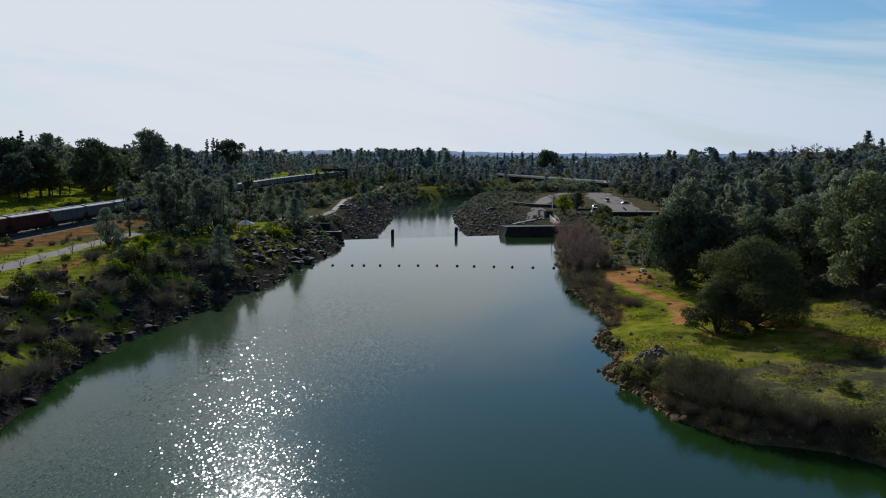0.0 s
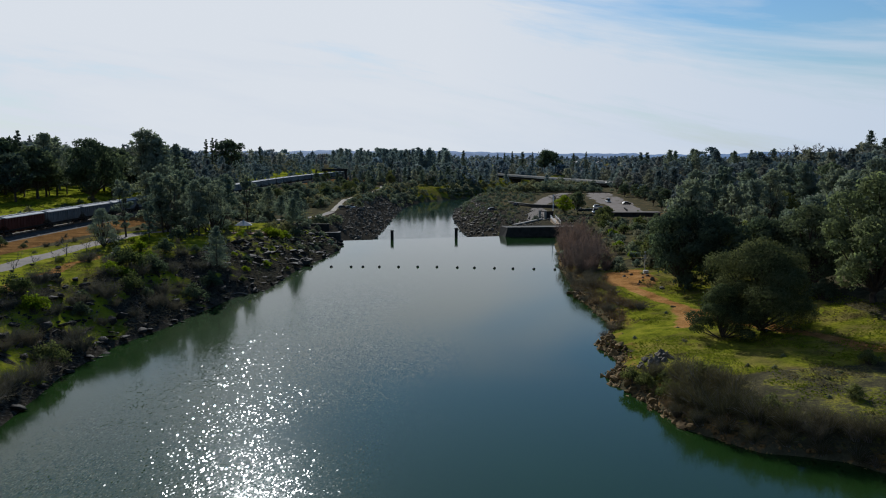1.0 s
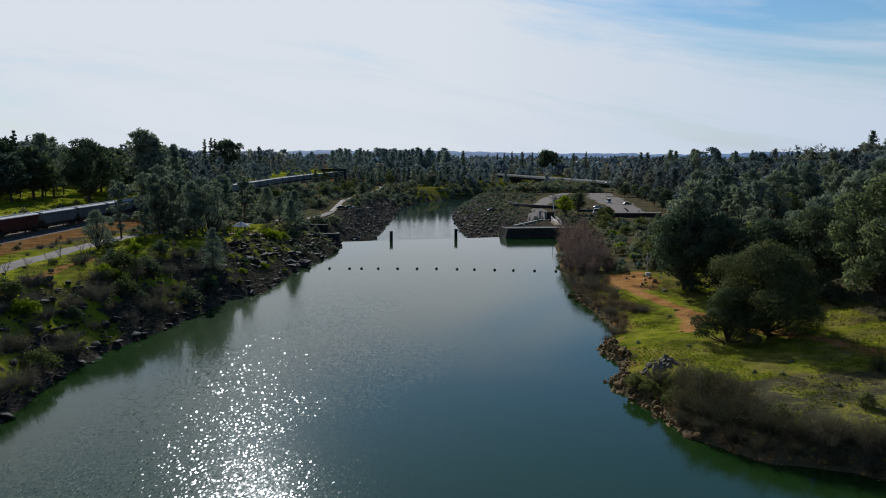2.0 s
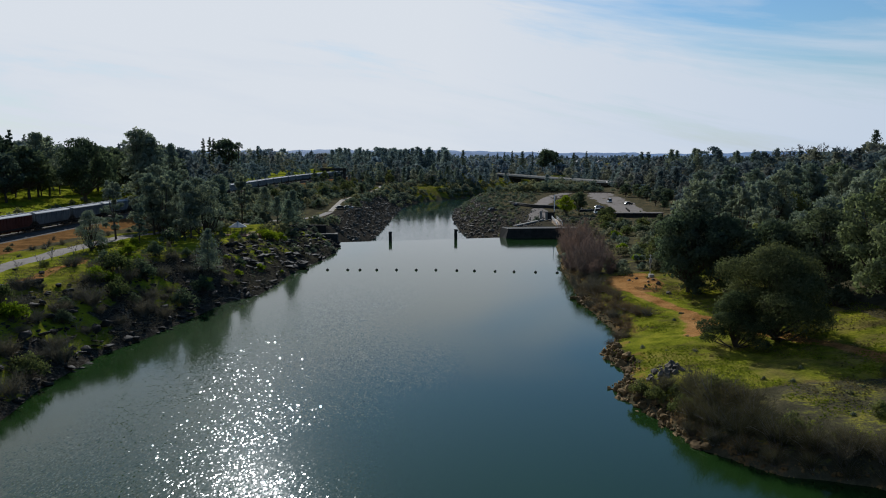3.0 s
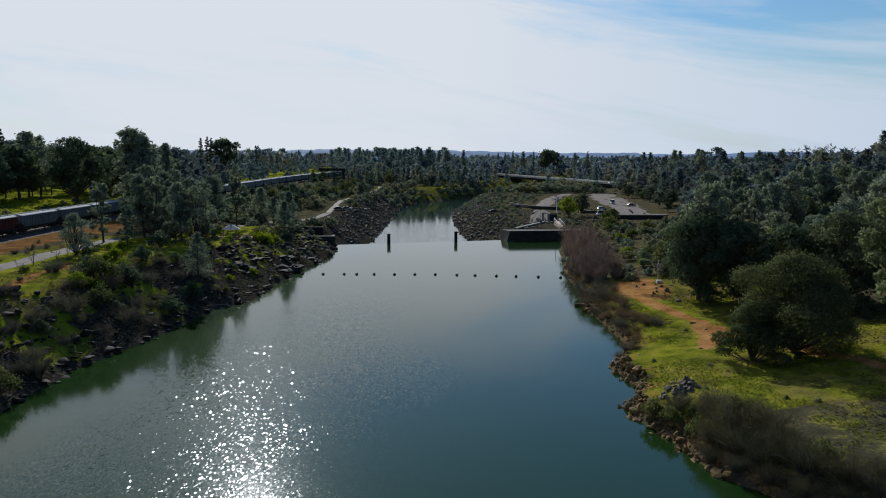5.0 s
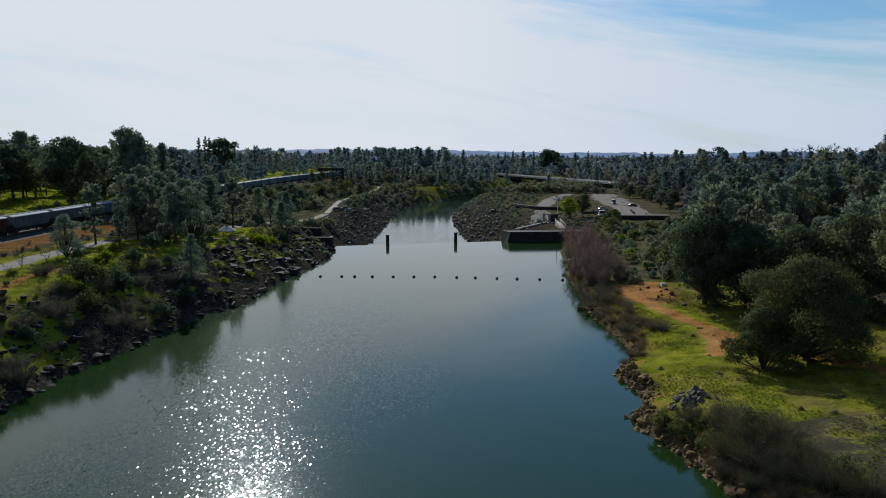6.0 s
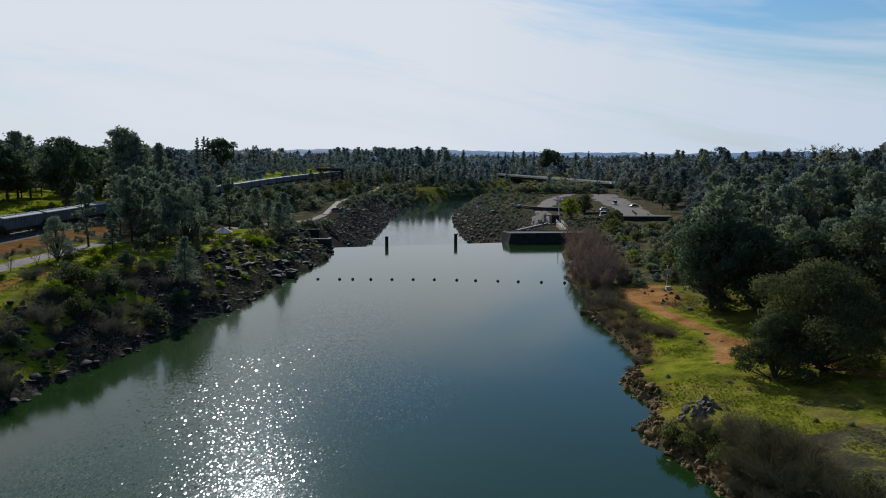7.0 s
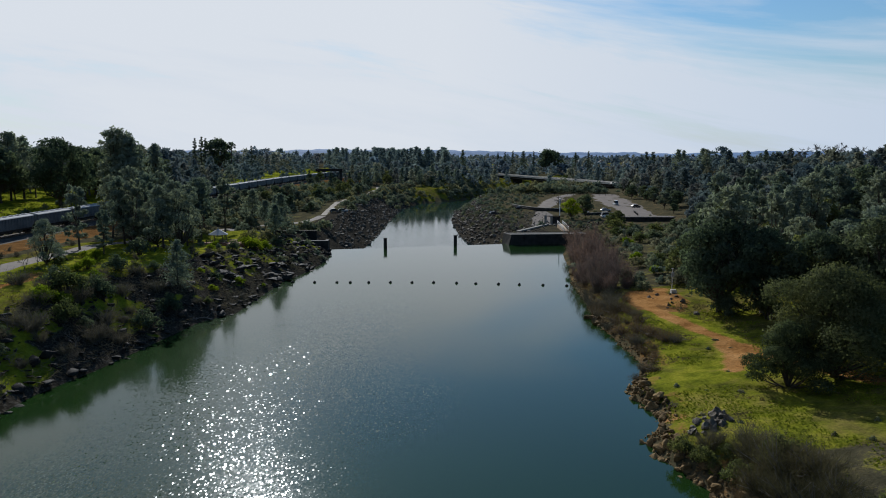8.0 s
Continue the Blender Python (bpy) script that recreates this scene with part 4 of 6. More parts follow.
PINES = [plant("pine_tree", pine(s, 16, w, 1900, 0.44, lo, 0.5, pt), mt, M_BARK, lb, "tree", G_WOOD)
         for s, w, lo, pt, mt, lb in ((21, 8, 0.2, 1.6, M_PINE, "airy grey-green pine with an open crown"), (22, 7, 0.15, 1.3, M_PINE, "slender grey-green pine with a pointed crown"),
                                      (23, 8.5, 0.3, 2.2, M_PINE, "tall grey-green pine with a rounded top"), (24, 6.0, 0.08, 1.0, M_DARK, "dark conical conifer with dense boughs"))]
# pines whose needle colour carries the distance haze
FAR_PINES = [plant("pine_tree", pine(s, 16, w, 1150, 0.56, lo, 0.5, pt), M_HAZEPINE, M_BARK, lb, "tree", "pines of the far grove")
             for s, w, lo, pt, lb in ((26, 7.5, 0.12, 1.9, "tall pine in the far grove, haze-tinted blue-grey"), (27, 6.5, 0.1, 1.4, "slender pine in the far grove, haze-tinted blue-grey"), (28, 8, 0.2, 2.4, "round-topped pine in the far grove, haze-tinted blue-grey"))]
NEAR_PINES = [plant("pine_tree", shape, M_PINE, M_BARK, lb, "tree", "pines on the near banks")
              for shape, lb in ((pine(31, 12, 6.8, 5200, 0.22, 0.05, 0.35, 1.25), "young grey-green pine on the rocky bank"),
                                (grey_pine(32, 13, 8.5, 5200, 0.26, 0.36, 5), "grey-green pine with a forked open crown"),
                                (grey_pine(33, 13, 6.6, 4200, 0.25, 0.3, 3), "slender grey-green pine with tufted boughs"),
                                (broadleaf(34, 12.5, 8.6, 7600, 0.22, 1, 0.06, 26), "broad dense grey-green pine"))]
NEAR_OAKS = [plant("oak_tree", broadleaf(s, 12, w, 12000, 0.27, 1, 0.12, 26), mt, M_BARK, lb, "tree", "oaks behind the track")
             for s, w, mt, lb in ((41, 11, M_OAK, "tall dark oak with drooping foliage"), (42, 10, M_SAGE, "leafy olive green oak with an open crown"))]
def palm(seed):
    """Fan palm: slim stem and a round head of drooping fronds."""
    rng = np.random.default_rng(seed)
    a, up = rng.uniform(0, 6.28, 60), rng.uniform(-0.6, 1.0, 60)
    d = np.stack([np.cos(a) * np.sqrt(1.05 - up ** 2 * 0.9), np.sin(a) * np.sqrt(1.05 - up ** 2 * 0.9), up], -1)
    side = np.stack([-np.sin(a), np.cos(a), a * 0], -1)
    c = np.array([0, 0, 13.0])
    v = np.stack([c + d * 0.3, c + d * 1.9 + side * 0.5, c + d * 2.1 - side * 0.4 - (0, 0, 0.3)], 1).reshape(-1, 3)
    return (v, np.arange(180).reshape(60, 3)), tubes([[((0, 0, -0.4), 0.3), ((0.2, 0, 7), 0.22), ((0, 0, 13), 0.2)]], 7)


PALM = plant("palm_tree", palm(5), M_DARK, M_BARK, "tall fan palm on the wooded skyline", "tree")
CYPRESS = plant("cypress_tree", pine(51, 14, 1.9, 1800, 0.32, 0.03, 0.15, 1.6), M_DARK, M_BARK, "narrow dark cypress spire on the skyline", "tree", "skyline cypresses")
CONIFER = plant("pine_tree", pine(25, 16, 6.6, 3000, 0.3, 0.04, 0.25, 1.0), M_DARK, M_BARK, "dark conical conifer on the hilltop", "tree", G_WOOD)
BARES = [bare_tree(61, 9, 10, "leafless grey tree on the hilltop", "leafless trees", 5, 0.04), bare_tree(62, 10, 9, "leafless branching tree against the sky", "leafless trees", 5, 0.04)]
SAPLING = bare_tree(63, 4.5, 3.5, "small leafless roadside sapling", "roadside saplings", 3, 0.028)
def shrub_kinds(k, grow):
    """One prototype of every shrub; k thins them for those far off."""
    return {
        "green": plant("shrub", bush(71, 3.4, 4.6, 1900 // k, 0.2 * grow), M_GREEN, M_BARK, "bright yellow-green leafy shrub", "shrub", G_BANK),
        "olive": plant("shrub", bush(72, 3.6, 5.0, 2000 // k, 0.2 * grow), M_OLIVE, M_BARK, "rounded olive green shrub", "shrub", G_BANK),
        "dark": plant("shrub", bush(73, 3.0, 4.5, 1900 // k, 0.2 * grow), M_OAK, M_BARK, "dense dark green shrub", "shrub", G_BANK),
        "twig": plant("shrub", thicket(74, 3.2, 5.2, 2700 // k, 0.24 * grow, 30 // k), M_TWIG, M_GREYBARK, "leafless grey-brown twiggy shrub", "shrub", G_BANK),
        "plum": plant("shrub", thicket(75, 6.4, 6.0, 3300 // k, 0.3 * grow, 36 // k + 6), M_PLUM, M_GREYBARK, "leafless mauve-brown willow thicket", "shrub", G_BANK),
        "brush": plant("shrub", thicket(76, 2.0, 4.6, 2100 // k, 0.2 * grow, 30 // k), M_BRUSH, M_GREYBARK, "low dry brown brush at the water's edge", "shrub", G_BANK),
    }


SHRUBS, FAR_SHRUBS = shrub_kinds(1, 1.0), shrub_kinds(4, 1.8)
SHORE_BUSH = plant("shrub", thicket(78, 3.5, 5.6, 9000, 0.17, 46), M_HAZEL, M_GREYBARK, "fine-twigged grey-olive bush on the shore", "shrub", "grey bushes on the shore")

# ---- planting ----
def scatter(n, x0, x1, y0, y1, gap, ok, seed, tries=12):
    """Random spots in a rectangle that satisfy ok and keep apart."""
    rng = np.random.default_rng(seed)
    grid, out = {}, []
    for _ in range(n * tries):
        x, y = rng.uniform(x0, x1), rng.uniform(y0, y1)
        if not ok(x, y):
            continue
        i, j = int(x // gap), int(y // gap)
        if any((x - a) ** 2 + (y - b) ** 2 < gap * gap for p in (-1, 0, 1) for q in (-1, 0, 1) for a, b in grid.get((i + p, j + q), ())):
            continue
        grid.setdefault((i, j), []).append((x, y))
        out.append((x, y))
        if len(out) == n:
            break
    return out


SCRUB = []


def shrub(kind, x, y, s=1.0, sink=0.1):
    if y > 262 or (s < 0.3 or y > 195) and kind not in ("plum", "brush"):
        SCRUB.append((x, y, s))
        return
    put((SHRUBS if y < (190 if kind == "plum" else 165) else FAR_SHRUBS)[kind], x, y, s, None, sink)


put(OAK_BIG, 45.2, 111.8, 1.05, 20, 0.3)
put(NEAR_OAKS[1], 65.5, 119, 1.5, 40, 0.2)
put(NEAR_OAKS[1], 68, 104, 1.25, 10, 0.2)
put(NEAR_OAKS[0], 45.5, 150, 1.3, 100, 0.2)
put(NEAR_PINES[1], 47.5, 153, 1.5, 60, 0.2)
put(NEAR_OAKS[0], 51.5, 147, 1.15, 200, 0.2)
put(NEAR_OAKS[0], 57.5, 141, 1.1, 300, 0.2)
put(NEAR_OAKS[0], 64, 135, 1.25, 250, 0.2)
put(NEAR_PINES[0], -47.6, 161.6, 0.72, 0, 0.2)
put(NEAR_PINES[3], -71.2, 162, 0.68, 0, 0.2)
put(NEAR_PINES[3], -56.6, 190, 1.05, 130, 0.2)
put(NEAR_PINES[1], -59.5, 188, 1.0, 230, 0.2)
for x, y, s, k in ((-75.5, 184, 1.05, 2), (-71.5, 197, 1.1, 1), (-68, 193, 1.15, 2), (-81, 213, 1.1, 1), (-76, 222, 1.15, 1), (-64, 196, 0.9, 3), (-66, 214, 1.1, 1), (-60, 205, 1.05, 1), (-72, 232, 1.1, 2),
                   (-79, 240, 1.15, 1), (-70, 208, 1.15, 2), (-63, 225, 1.15, 1), (-67, 176, 0.7, 2), (-73, 205, 0.9, 3), (-74, 214, 1.05, 3), (-84, 232, 1.2, 1), (-61, 240, 1.2, 2), (-69, 248, 1.2, 1)):
    put(NEAR_PINES[k], x, y, s)
for x, y in scatter(22, -93, -80, 110, 250, 4, lambda x, y: True, 51):
    shrub(random.choice(("twig", "olive", "twig", "dark")), x, y, random.uniform(0.25, 0.55))
for x, y, s in ((-46.5, 238, 0.62), (-66, 292, 0.78), (-50, 262, 0.8), (-53, 270, 0.75), (-59, 280, 0.6)):
    put(PINES[(int(y)) % 3 + 1], x, y, s)
for kind, x, y, s in (("olive", -57.6, 141.5, 1.3), ("dark", -60.5, 143.5, 1.1), ("green", -58.2, 135.2, 0.95), ("green", -56.4, 137, 0.7), ("dark", -55, 146, 1.0), ("twig", -65.5, 142, 0.9), ("olive", -52, 101, 0.95), ("green", -57, 150, 0.7), ("green", -62, 158, 0.8),
                      ("green", -47.5, 232, 1.2), ("green", -50.5, 229, 1.0), ("olive", -64, 227, 1.2), ("olive", -67, 233, 1.2), ("dark", -60, 176, 1.2),
                      ("olive", 29.5, 89.5, 0.9), ("olive", 43, 82, 0.5), ("olive", 50, 92, 0.55), 
                      ("dark", 46, 147, 1.3), ("olive", 50.5, 142, 1.3), ("dark", 55.5, 135, 1.2), ("dark", 62, 128, 1.2), ("olive", 66, 113, 1.0), ("dark", 62, 98, 0.6), ("olive", 66, 96, 0.9)):
    shrub(kind, x, y, s)


for kind, x, y, s in (("green", -46.2, 212, 1.05), ("green", -48.6, 214, 0.95), ("green", -44.6, 216, 0.85), ("olive", -50.5, 222, 0.9), ("green", -53, 203, 0.6), ("dark", -43.5, 226, 0.9),
                      ("olive", -62, 214, 0.9), ("green", -60, 199, 0.6), ("green", -66, 170, 0.7), ("dark", -57, 158, 1.0), ("green", -52, 196, 0.5), ("dark", -49, 203, 0.7)):
    put(SHRUBS[kind], x, y, s, None, 0.1)


for x, y, s in ((28.4, 87.2, 1.25), (31, 86.2, 1.05), (26.2, 86.2, 0.85), (27.4, 83.6, 0.9), (28.4, 80.8, 0.9), (30.8, 82.4, 0.9), (31.2, 78.2, 0.9), (33.6, 76.6, 0.85), (36.6, 75, 0.8), (39.8, 73.4, 0.8), (42.6, 71.4, 0.75), (45.5, 69.4, 0.8), (49, 66, 0.8),
                (27.4, 91.5, 0.75), (24.8, 94.5, 0.6), (25, 83.6, 0.5), (26.2, 80.6, 0.5), (28, 78.2, 0.55), (30, 75.8, 0.5), (32.6, 74.4, 0.5), (35.4, 73.2, 0.5), (38.2, 71.8, 0.5), (41, 69.6, 0.55), (43.6, 67.4, 0.55)):
    put(SHORE_BUSH, x, y, s, None, 0.1)


def in_land(x, y):
    return -0.62 * y - 12 < x < 0.62 * y + 14


def dL(x, y):
    return float(along(SHORE_L, y)) - x


def dR(x, y):
    return x - float(along(SHORE_R, y))


# leafless and green scrub on the rocky bank
for x, y in scatter(150, -68, -32, 60, 252, 1.8, lambda x, y: 1.2 < dL(x, y) < 17, 3, 40):
    k = random.random()
    shrub("twig" if k < 0.74 else "olive" if k < 0.84 else "dark" if k < 0.95 else "green", x, y, random.uniform(0.4, 1.0) * (1.1 if y < 160 else 0.6))
for x, y in scatter(34, -84, -56, 70, 215, 3.5, lambda x, y: 15 < dL(x, y) and not -80 < x < -73 and not -69 < x < -63.5, 4):
    k = random.random()
    shrub("green" if k < 0.35 else "twig" if k < 0.7 else "olive", x, y, random.uniform(0.25, 0.6))
for y in np.arange(118, 172, 6.3):
    put(SAPLING, -72.4 + random.uniform(-0.6, 0.8), y, random.uniform(0.7, 1.1))
for x, y in scatter(16, -62, -38, 80, 200, 4, lambda x, y: 2 < dL(x, y) < 14, 63, 40):
    put(SAPLING, x, y, random.uniform(0.45, 0.8), None, 0.1)
# willow thicket and scrub on the other shore
for x, y in scatter(50, 29, 58, 172, 264, 2.5, lambda x, y: 1.2 < dR(x, y) < 9.5, 5, 40):
    shrub(random.choice(("plum", "plum", "plum", "plum", "twig", "brush")), x, y, random.choice((0.5, 0.7, 0.85, 1.0, 1.15)) * random.uniform(0.9, 1.1))
for x, y in scatter(64, 24, 42, 117, 190, 1.7, lambda x, y: 0.6 < dR(x, y) < 6.0 - 3.5 * (y < 132), 6, 40):
    shrub(random.choice(("brush", "brush", "brush", "twig")), x, y, random.uniform(0.5, 0.95) * (1.0 if y > 135 else 0.65))
for x, y in scatter(46, 24, 64, 74, 150, 2.6, lambda x, y: 3 < dR(x, y) and x < 30 + (150 - y) * 0.55, 61, 40):
    shrub(random.choice(("olive", "twig", "twig", "green", "dark")), x, y, random.uniform(0.1, 0.24), 0.03)
for x, y in scatter(44, 22, 66, 66, 96, 1.9, lambda x, y: 0.6 < dR(x, y) < 8, 7, 40):
    shrub(random.choice(("brush", "brush", "twig", "olive")), x, y, random.uniform(0.4, 0.85))
for x, y in scatter(95, 36, 95, 172, 292, 3.0, lambda x, y: 8 < dR(x, y) and x < 0.34 * (y - 25) and not (64 < x and y > 284), 8, 40):
    SCRUB.append((x, y, random.uniform(0.5, 1.1)))

for x, y, k, q in ((60, 290, 1.2, "olive"), (64, 283, 0.9, "olive"), (70, 281, 0.8, "dark"), (55, 268, 1.1, "olive"), (60, 270, 0.9, "dark"), (66, 262, 1.2, "olive"), (74, 270, 1.3, "dark"), (52, 240, 0.9, "green"), (57, 246, 1.0, "olive"), (62, 250, 1.1, "dark"), (48, 214, 0.8, "green"), (51, 205, 0.9, "olive"), (46, 190, 0.7, "green"), (49, 196, 0.8, "dark")):
    put(FAR_SHRUBS[q], x, y, k, None, 0.1)

# woods on the hatchery side
def hill(x, y):
    return in_land(x, y) and dR(x, y) > 26 - 6 * (y > 150) - 5 * (y > 176) and (y < 285 or x > 116) and not (y < 140 and x < 74) and not (y > 180 and x < 0.318 * (y - 25))


HILL_TOP = []
for x, y in scatter(215, 40, 260, 112, 400, 6.0, lambda x, y: hill(x, y) and y + 0.6 * x < 470, 9, 30):
    k = random.random()
    proto = NEAR_PINES[random.choice((1, 2, 2))] if k < 0.5 and y < 240 else OAKS[random.randrange(4)]
    s = random.uniform(0.9, 1.45) if k < 0.5 else random.uniform(0.6, 1.15)
    if y > 255:
        HILL_TOP.append((x, y, s))
    else:
        put(proto, x, y, s, None, 0.2)
for x, y in ((163, 372), (171, 366), (178, 375), (186, 369), (193, 376)):
    put(BARES[random.randrange(2)], x, y, (random.uniform(34.5, 37.0) - float(ground_z(x, y))) / 8.6)
put(CONIFER, 203, 372, (40.0 - float(ground_z(203, 372))) / 16)
put(CONIFER, 212, 376, (36.5 - float(ground_z(212, 376))) / 16)
put(OAK_LOW, 39.3, 110.3, 0.95, 30, 0.15)


# woods behind the railway
def back_wood(x, y):
    off = x - float(track_x(y))
    return in_land(x, y) and (off < -46 if y < 310 else off < -16)


for x, y in scatter(215, -260, -108, 170, 480, 6.0, back_wood, 10, 30):
    k = random.random()
    proto = OAKS[random.choice((0, 1, 3, 0))] if k < 0.72 else PINES[random.choice((0, 2, 0))] if k < 0.88 else BARES[random.randrange(2)]
    if y > 345:
        HILL_TOP.append((x, y, random.uniform(0.9, 1.85) * (0.55 if -0.325 < x / y < -0.245 else 1.0)))
        continue
    put(proto, x, y, random.choice((1.1, 1.3, 1.45, 1.6, 1.8, 2.1)) * random.uniform(0.9, 1.1) * (0.62 if proto in PINES else 1.0) * (0.55 if -0.325 < x / y < -0.245 else 1.0), None, 0.2)
for x, y, top in ((-171, 560, 38.5), (-167, 562, 39.5), (-163.5, 560, 38.5), (-160.5, 563, 37.5), (-247, 450, 37.5), (-240, 452, 38.5), (-237, 455, 37.0)):
    put(CYPRESS, x, y, (top - float(ground_z(x, y))) / 13.6)
put(OAKS[0], -157.5, 570, (38.5 - float(ground_z(-157.5, 570))) / 10.0)
put(PALM, -147.3, 566, (37.0 - float(ground_z(-147.3, 566))) / 15.0)


for x, y in scatter(12, -135, -112, 190, 290, 6, lambda x, y: True, 52):
    shrub("olive", x, y, random.uniform(0.5, 0.9))


# tall single trees of the skyline: bearing (x over y), distance, height of the top, kind
for k, y, top, proto in ((-0.512, 290, 36.2, PINES[2]), (-0.498, 300, 35.0, PINES[0]), (-0.452, 280, 34.0, NEAR_OAKS[0]), (-0.384, 270, 35.6, NEAR_PINES[1]), (-0.372, 276, 36.0, NEAR_PINES[2]), (-0.366, 268, 34.0, PINES[2]),
                         (-0.423, 330, 34.2, BARES[0]), (-0.343, 330, 33.0, PINES[1]), (-0.236, 600, 34.0, CYPRESS), (-0.545, 300, 37.0, CYPRESS), (0.026, 900, 33.0, CONIFER), (0.07, 880, 29.5, CYPRESS),
                         (0.079, 860, 30.0, CYPRESS), (0.089, 870, 31.5, CYPRESS), (0.102, 880, 31.5, CONIFER), (0.115, 890, 31.0, CYPRESS), (0.133, 900, 33.5, OAKS[0]), (0.14, 915, 33.0, OAKS[1]), (0.168, 930, 30.0, CONIFER),
                         (0.184, 900, 31.5, CYPRESS), (0.254, 640, 30.5, CONIFER), (0.262, 645, 30.5, CONIFER), (0.291, 520, 32.0, PINES[0]), (0.298, 540, 31.6, PINES[1]), (0.32, 500, 32.5, PINES[2]), (0.325, 490, 32.0, PINES[0]),
                         (0.352, 470, 31.0, PINES[1]), (0.374, 460, 31.0, PINES[0]), (0.395, 450, 31.5, CONIFER)):
    x = k * y
    tall = {CYPRESS: 13.6, CONIFER: 16, NEAR_OAKS[0]: 12, NEAR_PINES[1]: 13, NEAR_PINES[2]: 13, OAKS[0]: 10, OAKS[1]: 10, BARES[0]: 8}.get(proto, 16)
    put(proto, x, y, (top - float(ground_z(x, y))) / tall, None, 0.2)


# the bench below the dam, and the far bank
def bench(x, y):
    return float(river_gap(x, y)) > 17 and -88 < x < -50 and not (-68 < x < -38 and 284 < y < 350)


for x, y in scatter(150, -92, -34, 272, 570, 4.2, bench, 12, 40):
    k = random.random()
    if k < 0.05:
        put(PINES[random.choice((1, 3, 3))], x, y, random.uniform(0.5, 0.85), None, 0.2)
    elif k < 0.42:
        put(OAKS[random.randrange(4)], x, y, random.uniform(0.45, 0.75), None, 0.2)
    else:
        shrub("olive", x, y, random.uniform(0.6, 1.5))
for x, y in scatter(430, -93, -34, 262, 560, 2.4, lambda x, y: float(river_gap(x, y)) > 13 and not (-70 < x < -42 and 282 < y < 352) and x - float(track_x(y)) > 6, 65, 40):
    SCRUB.append((x, y, random.uniform(0.5, 1.5)))
for x, y in scatter(200, -75, 75, 480, 610, 3.0, lambda x, y: 1.5 < float(river_gap(x, y)) < 40 and (float(river_gap(x, y)) > 24 or float(vnoise(np.array(x), np.array(y), 14, 7)) > 0.05 or y < 545) and (y > 545 or x < -8) and abs(x + 46) > 4, 66, 40):
    SCRUB.append((x, y, random.uniform(0.5, 1.6)))
for x, y in scatter(210, 8, 70, 284, 400, 2.2, lambda x, y: float(river_gap(x, y)) > 8 and abs(x - 36 - (y - 310) * 0.15) > 8, 67, 40):
    SCRUB.append((x, y, random.uniform(0.2, 0.5)))
for x, y in scatter(190, 5, 110, 530, 660, 4.0, lambda x, y: float(river_gap(x, y)) > 2 and abs(x - 49 - (819 - y) * 0.3) > 8, 68, 40):
    SCRUB.append((x, y, random.uniform(0.9, 2.2)))
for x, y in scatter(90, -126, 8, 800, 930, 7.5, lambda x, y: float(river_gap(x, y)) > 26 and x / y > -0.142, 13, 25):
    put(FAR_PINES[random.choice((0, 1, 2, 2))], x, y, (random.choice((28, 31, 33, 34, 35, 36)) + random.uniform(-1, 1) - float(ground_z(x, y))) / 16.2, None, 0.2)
for x, y in scatter(46, -72, 75, 600, 690, 7.5, lambda x, y: float(river_gap(x, y)) > 16 and abs(x - 49 - (819 - y) * 0.3) > 9, 16, 25):
    put(OAKS[random.randrange(4)] if random.random() < 0.6 else PINES[random.randrange(4)], x, y, random.uniform(0.6, 1.0), None, 0.2)
for x, y, s, i in ((51.5, 331, 0.8, 4), (58, 337, 0.95, 0), (63, 300, 0.55, 2), (60, 296, 0.5, 2), (120, 300, 0.9, 1)):
    put((YELLOW_OAK if i == 4 else OAKS[i]), x, y, s, None, 0.2)
for x, y in scatter(90, 8, 116, 282, 560, 3.5, lambda x, y: float(river_gap(x, y)) > 3 and not (40 + (y - 380) * 0.2 < x < 112 and 340 < y < 530) and not (28 < x < 48 and y < 300), 14, 40):
    shrub(random.choice(("twig", "twig", "olive", "plum", "green", "dark")), x, y, random.uniform(0.25, 0.7))
for x, y in scatter(230, 10, 70, 360, 545, 2.6, lambda x, y: float(river_gap(x, y)) > 2 and x < 31 + max(y - 380, 0) * 0.27, 17, 40):
    SCRUB.append((x, y, random.uniform(0.25, 0.75)))
for x, y in scatter(26, 97, 121, 318, 520, 5.0, lambda x, y: x > 99 + max(y - 345, 0) * 0.085, 18, 40):
    put(OAKS[random.randrange(4)], x, y, random.uniform(0.45, 0.85), None, 0.2)
for x, y in ((57, 400), (59, 408), (62, 395), (112, 420), (60, 385)):
    put(BARES[random.randrange(2)], x, y, random.uniform(0.6, 0.8))


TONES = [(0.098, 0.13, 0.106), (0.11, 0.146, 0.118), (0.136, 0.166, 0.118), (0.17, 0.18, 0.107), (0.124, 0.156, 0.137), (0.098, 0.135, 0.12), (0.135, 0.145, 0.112)]


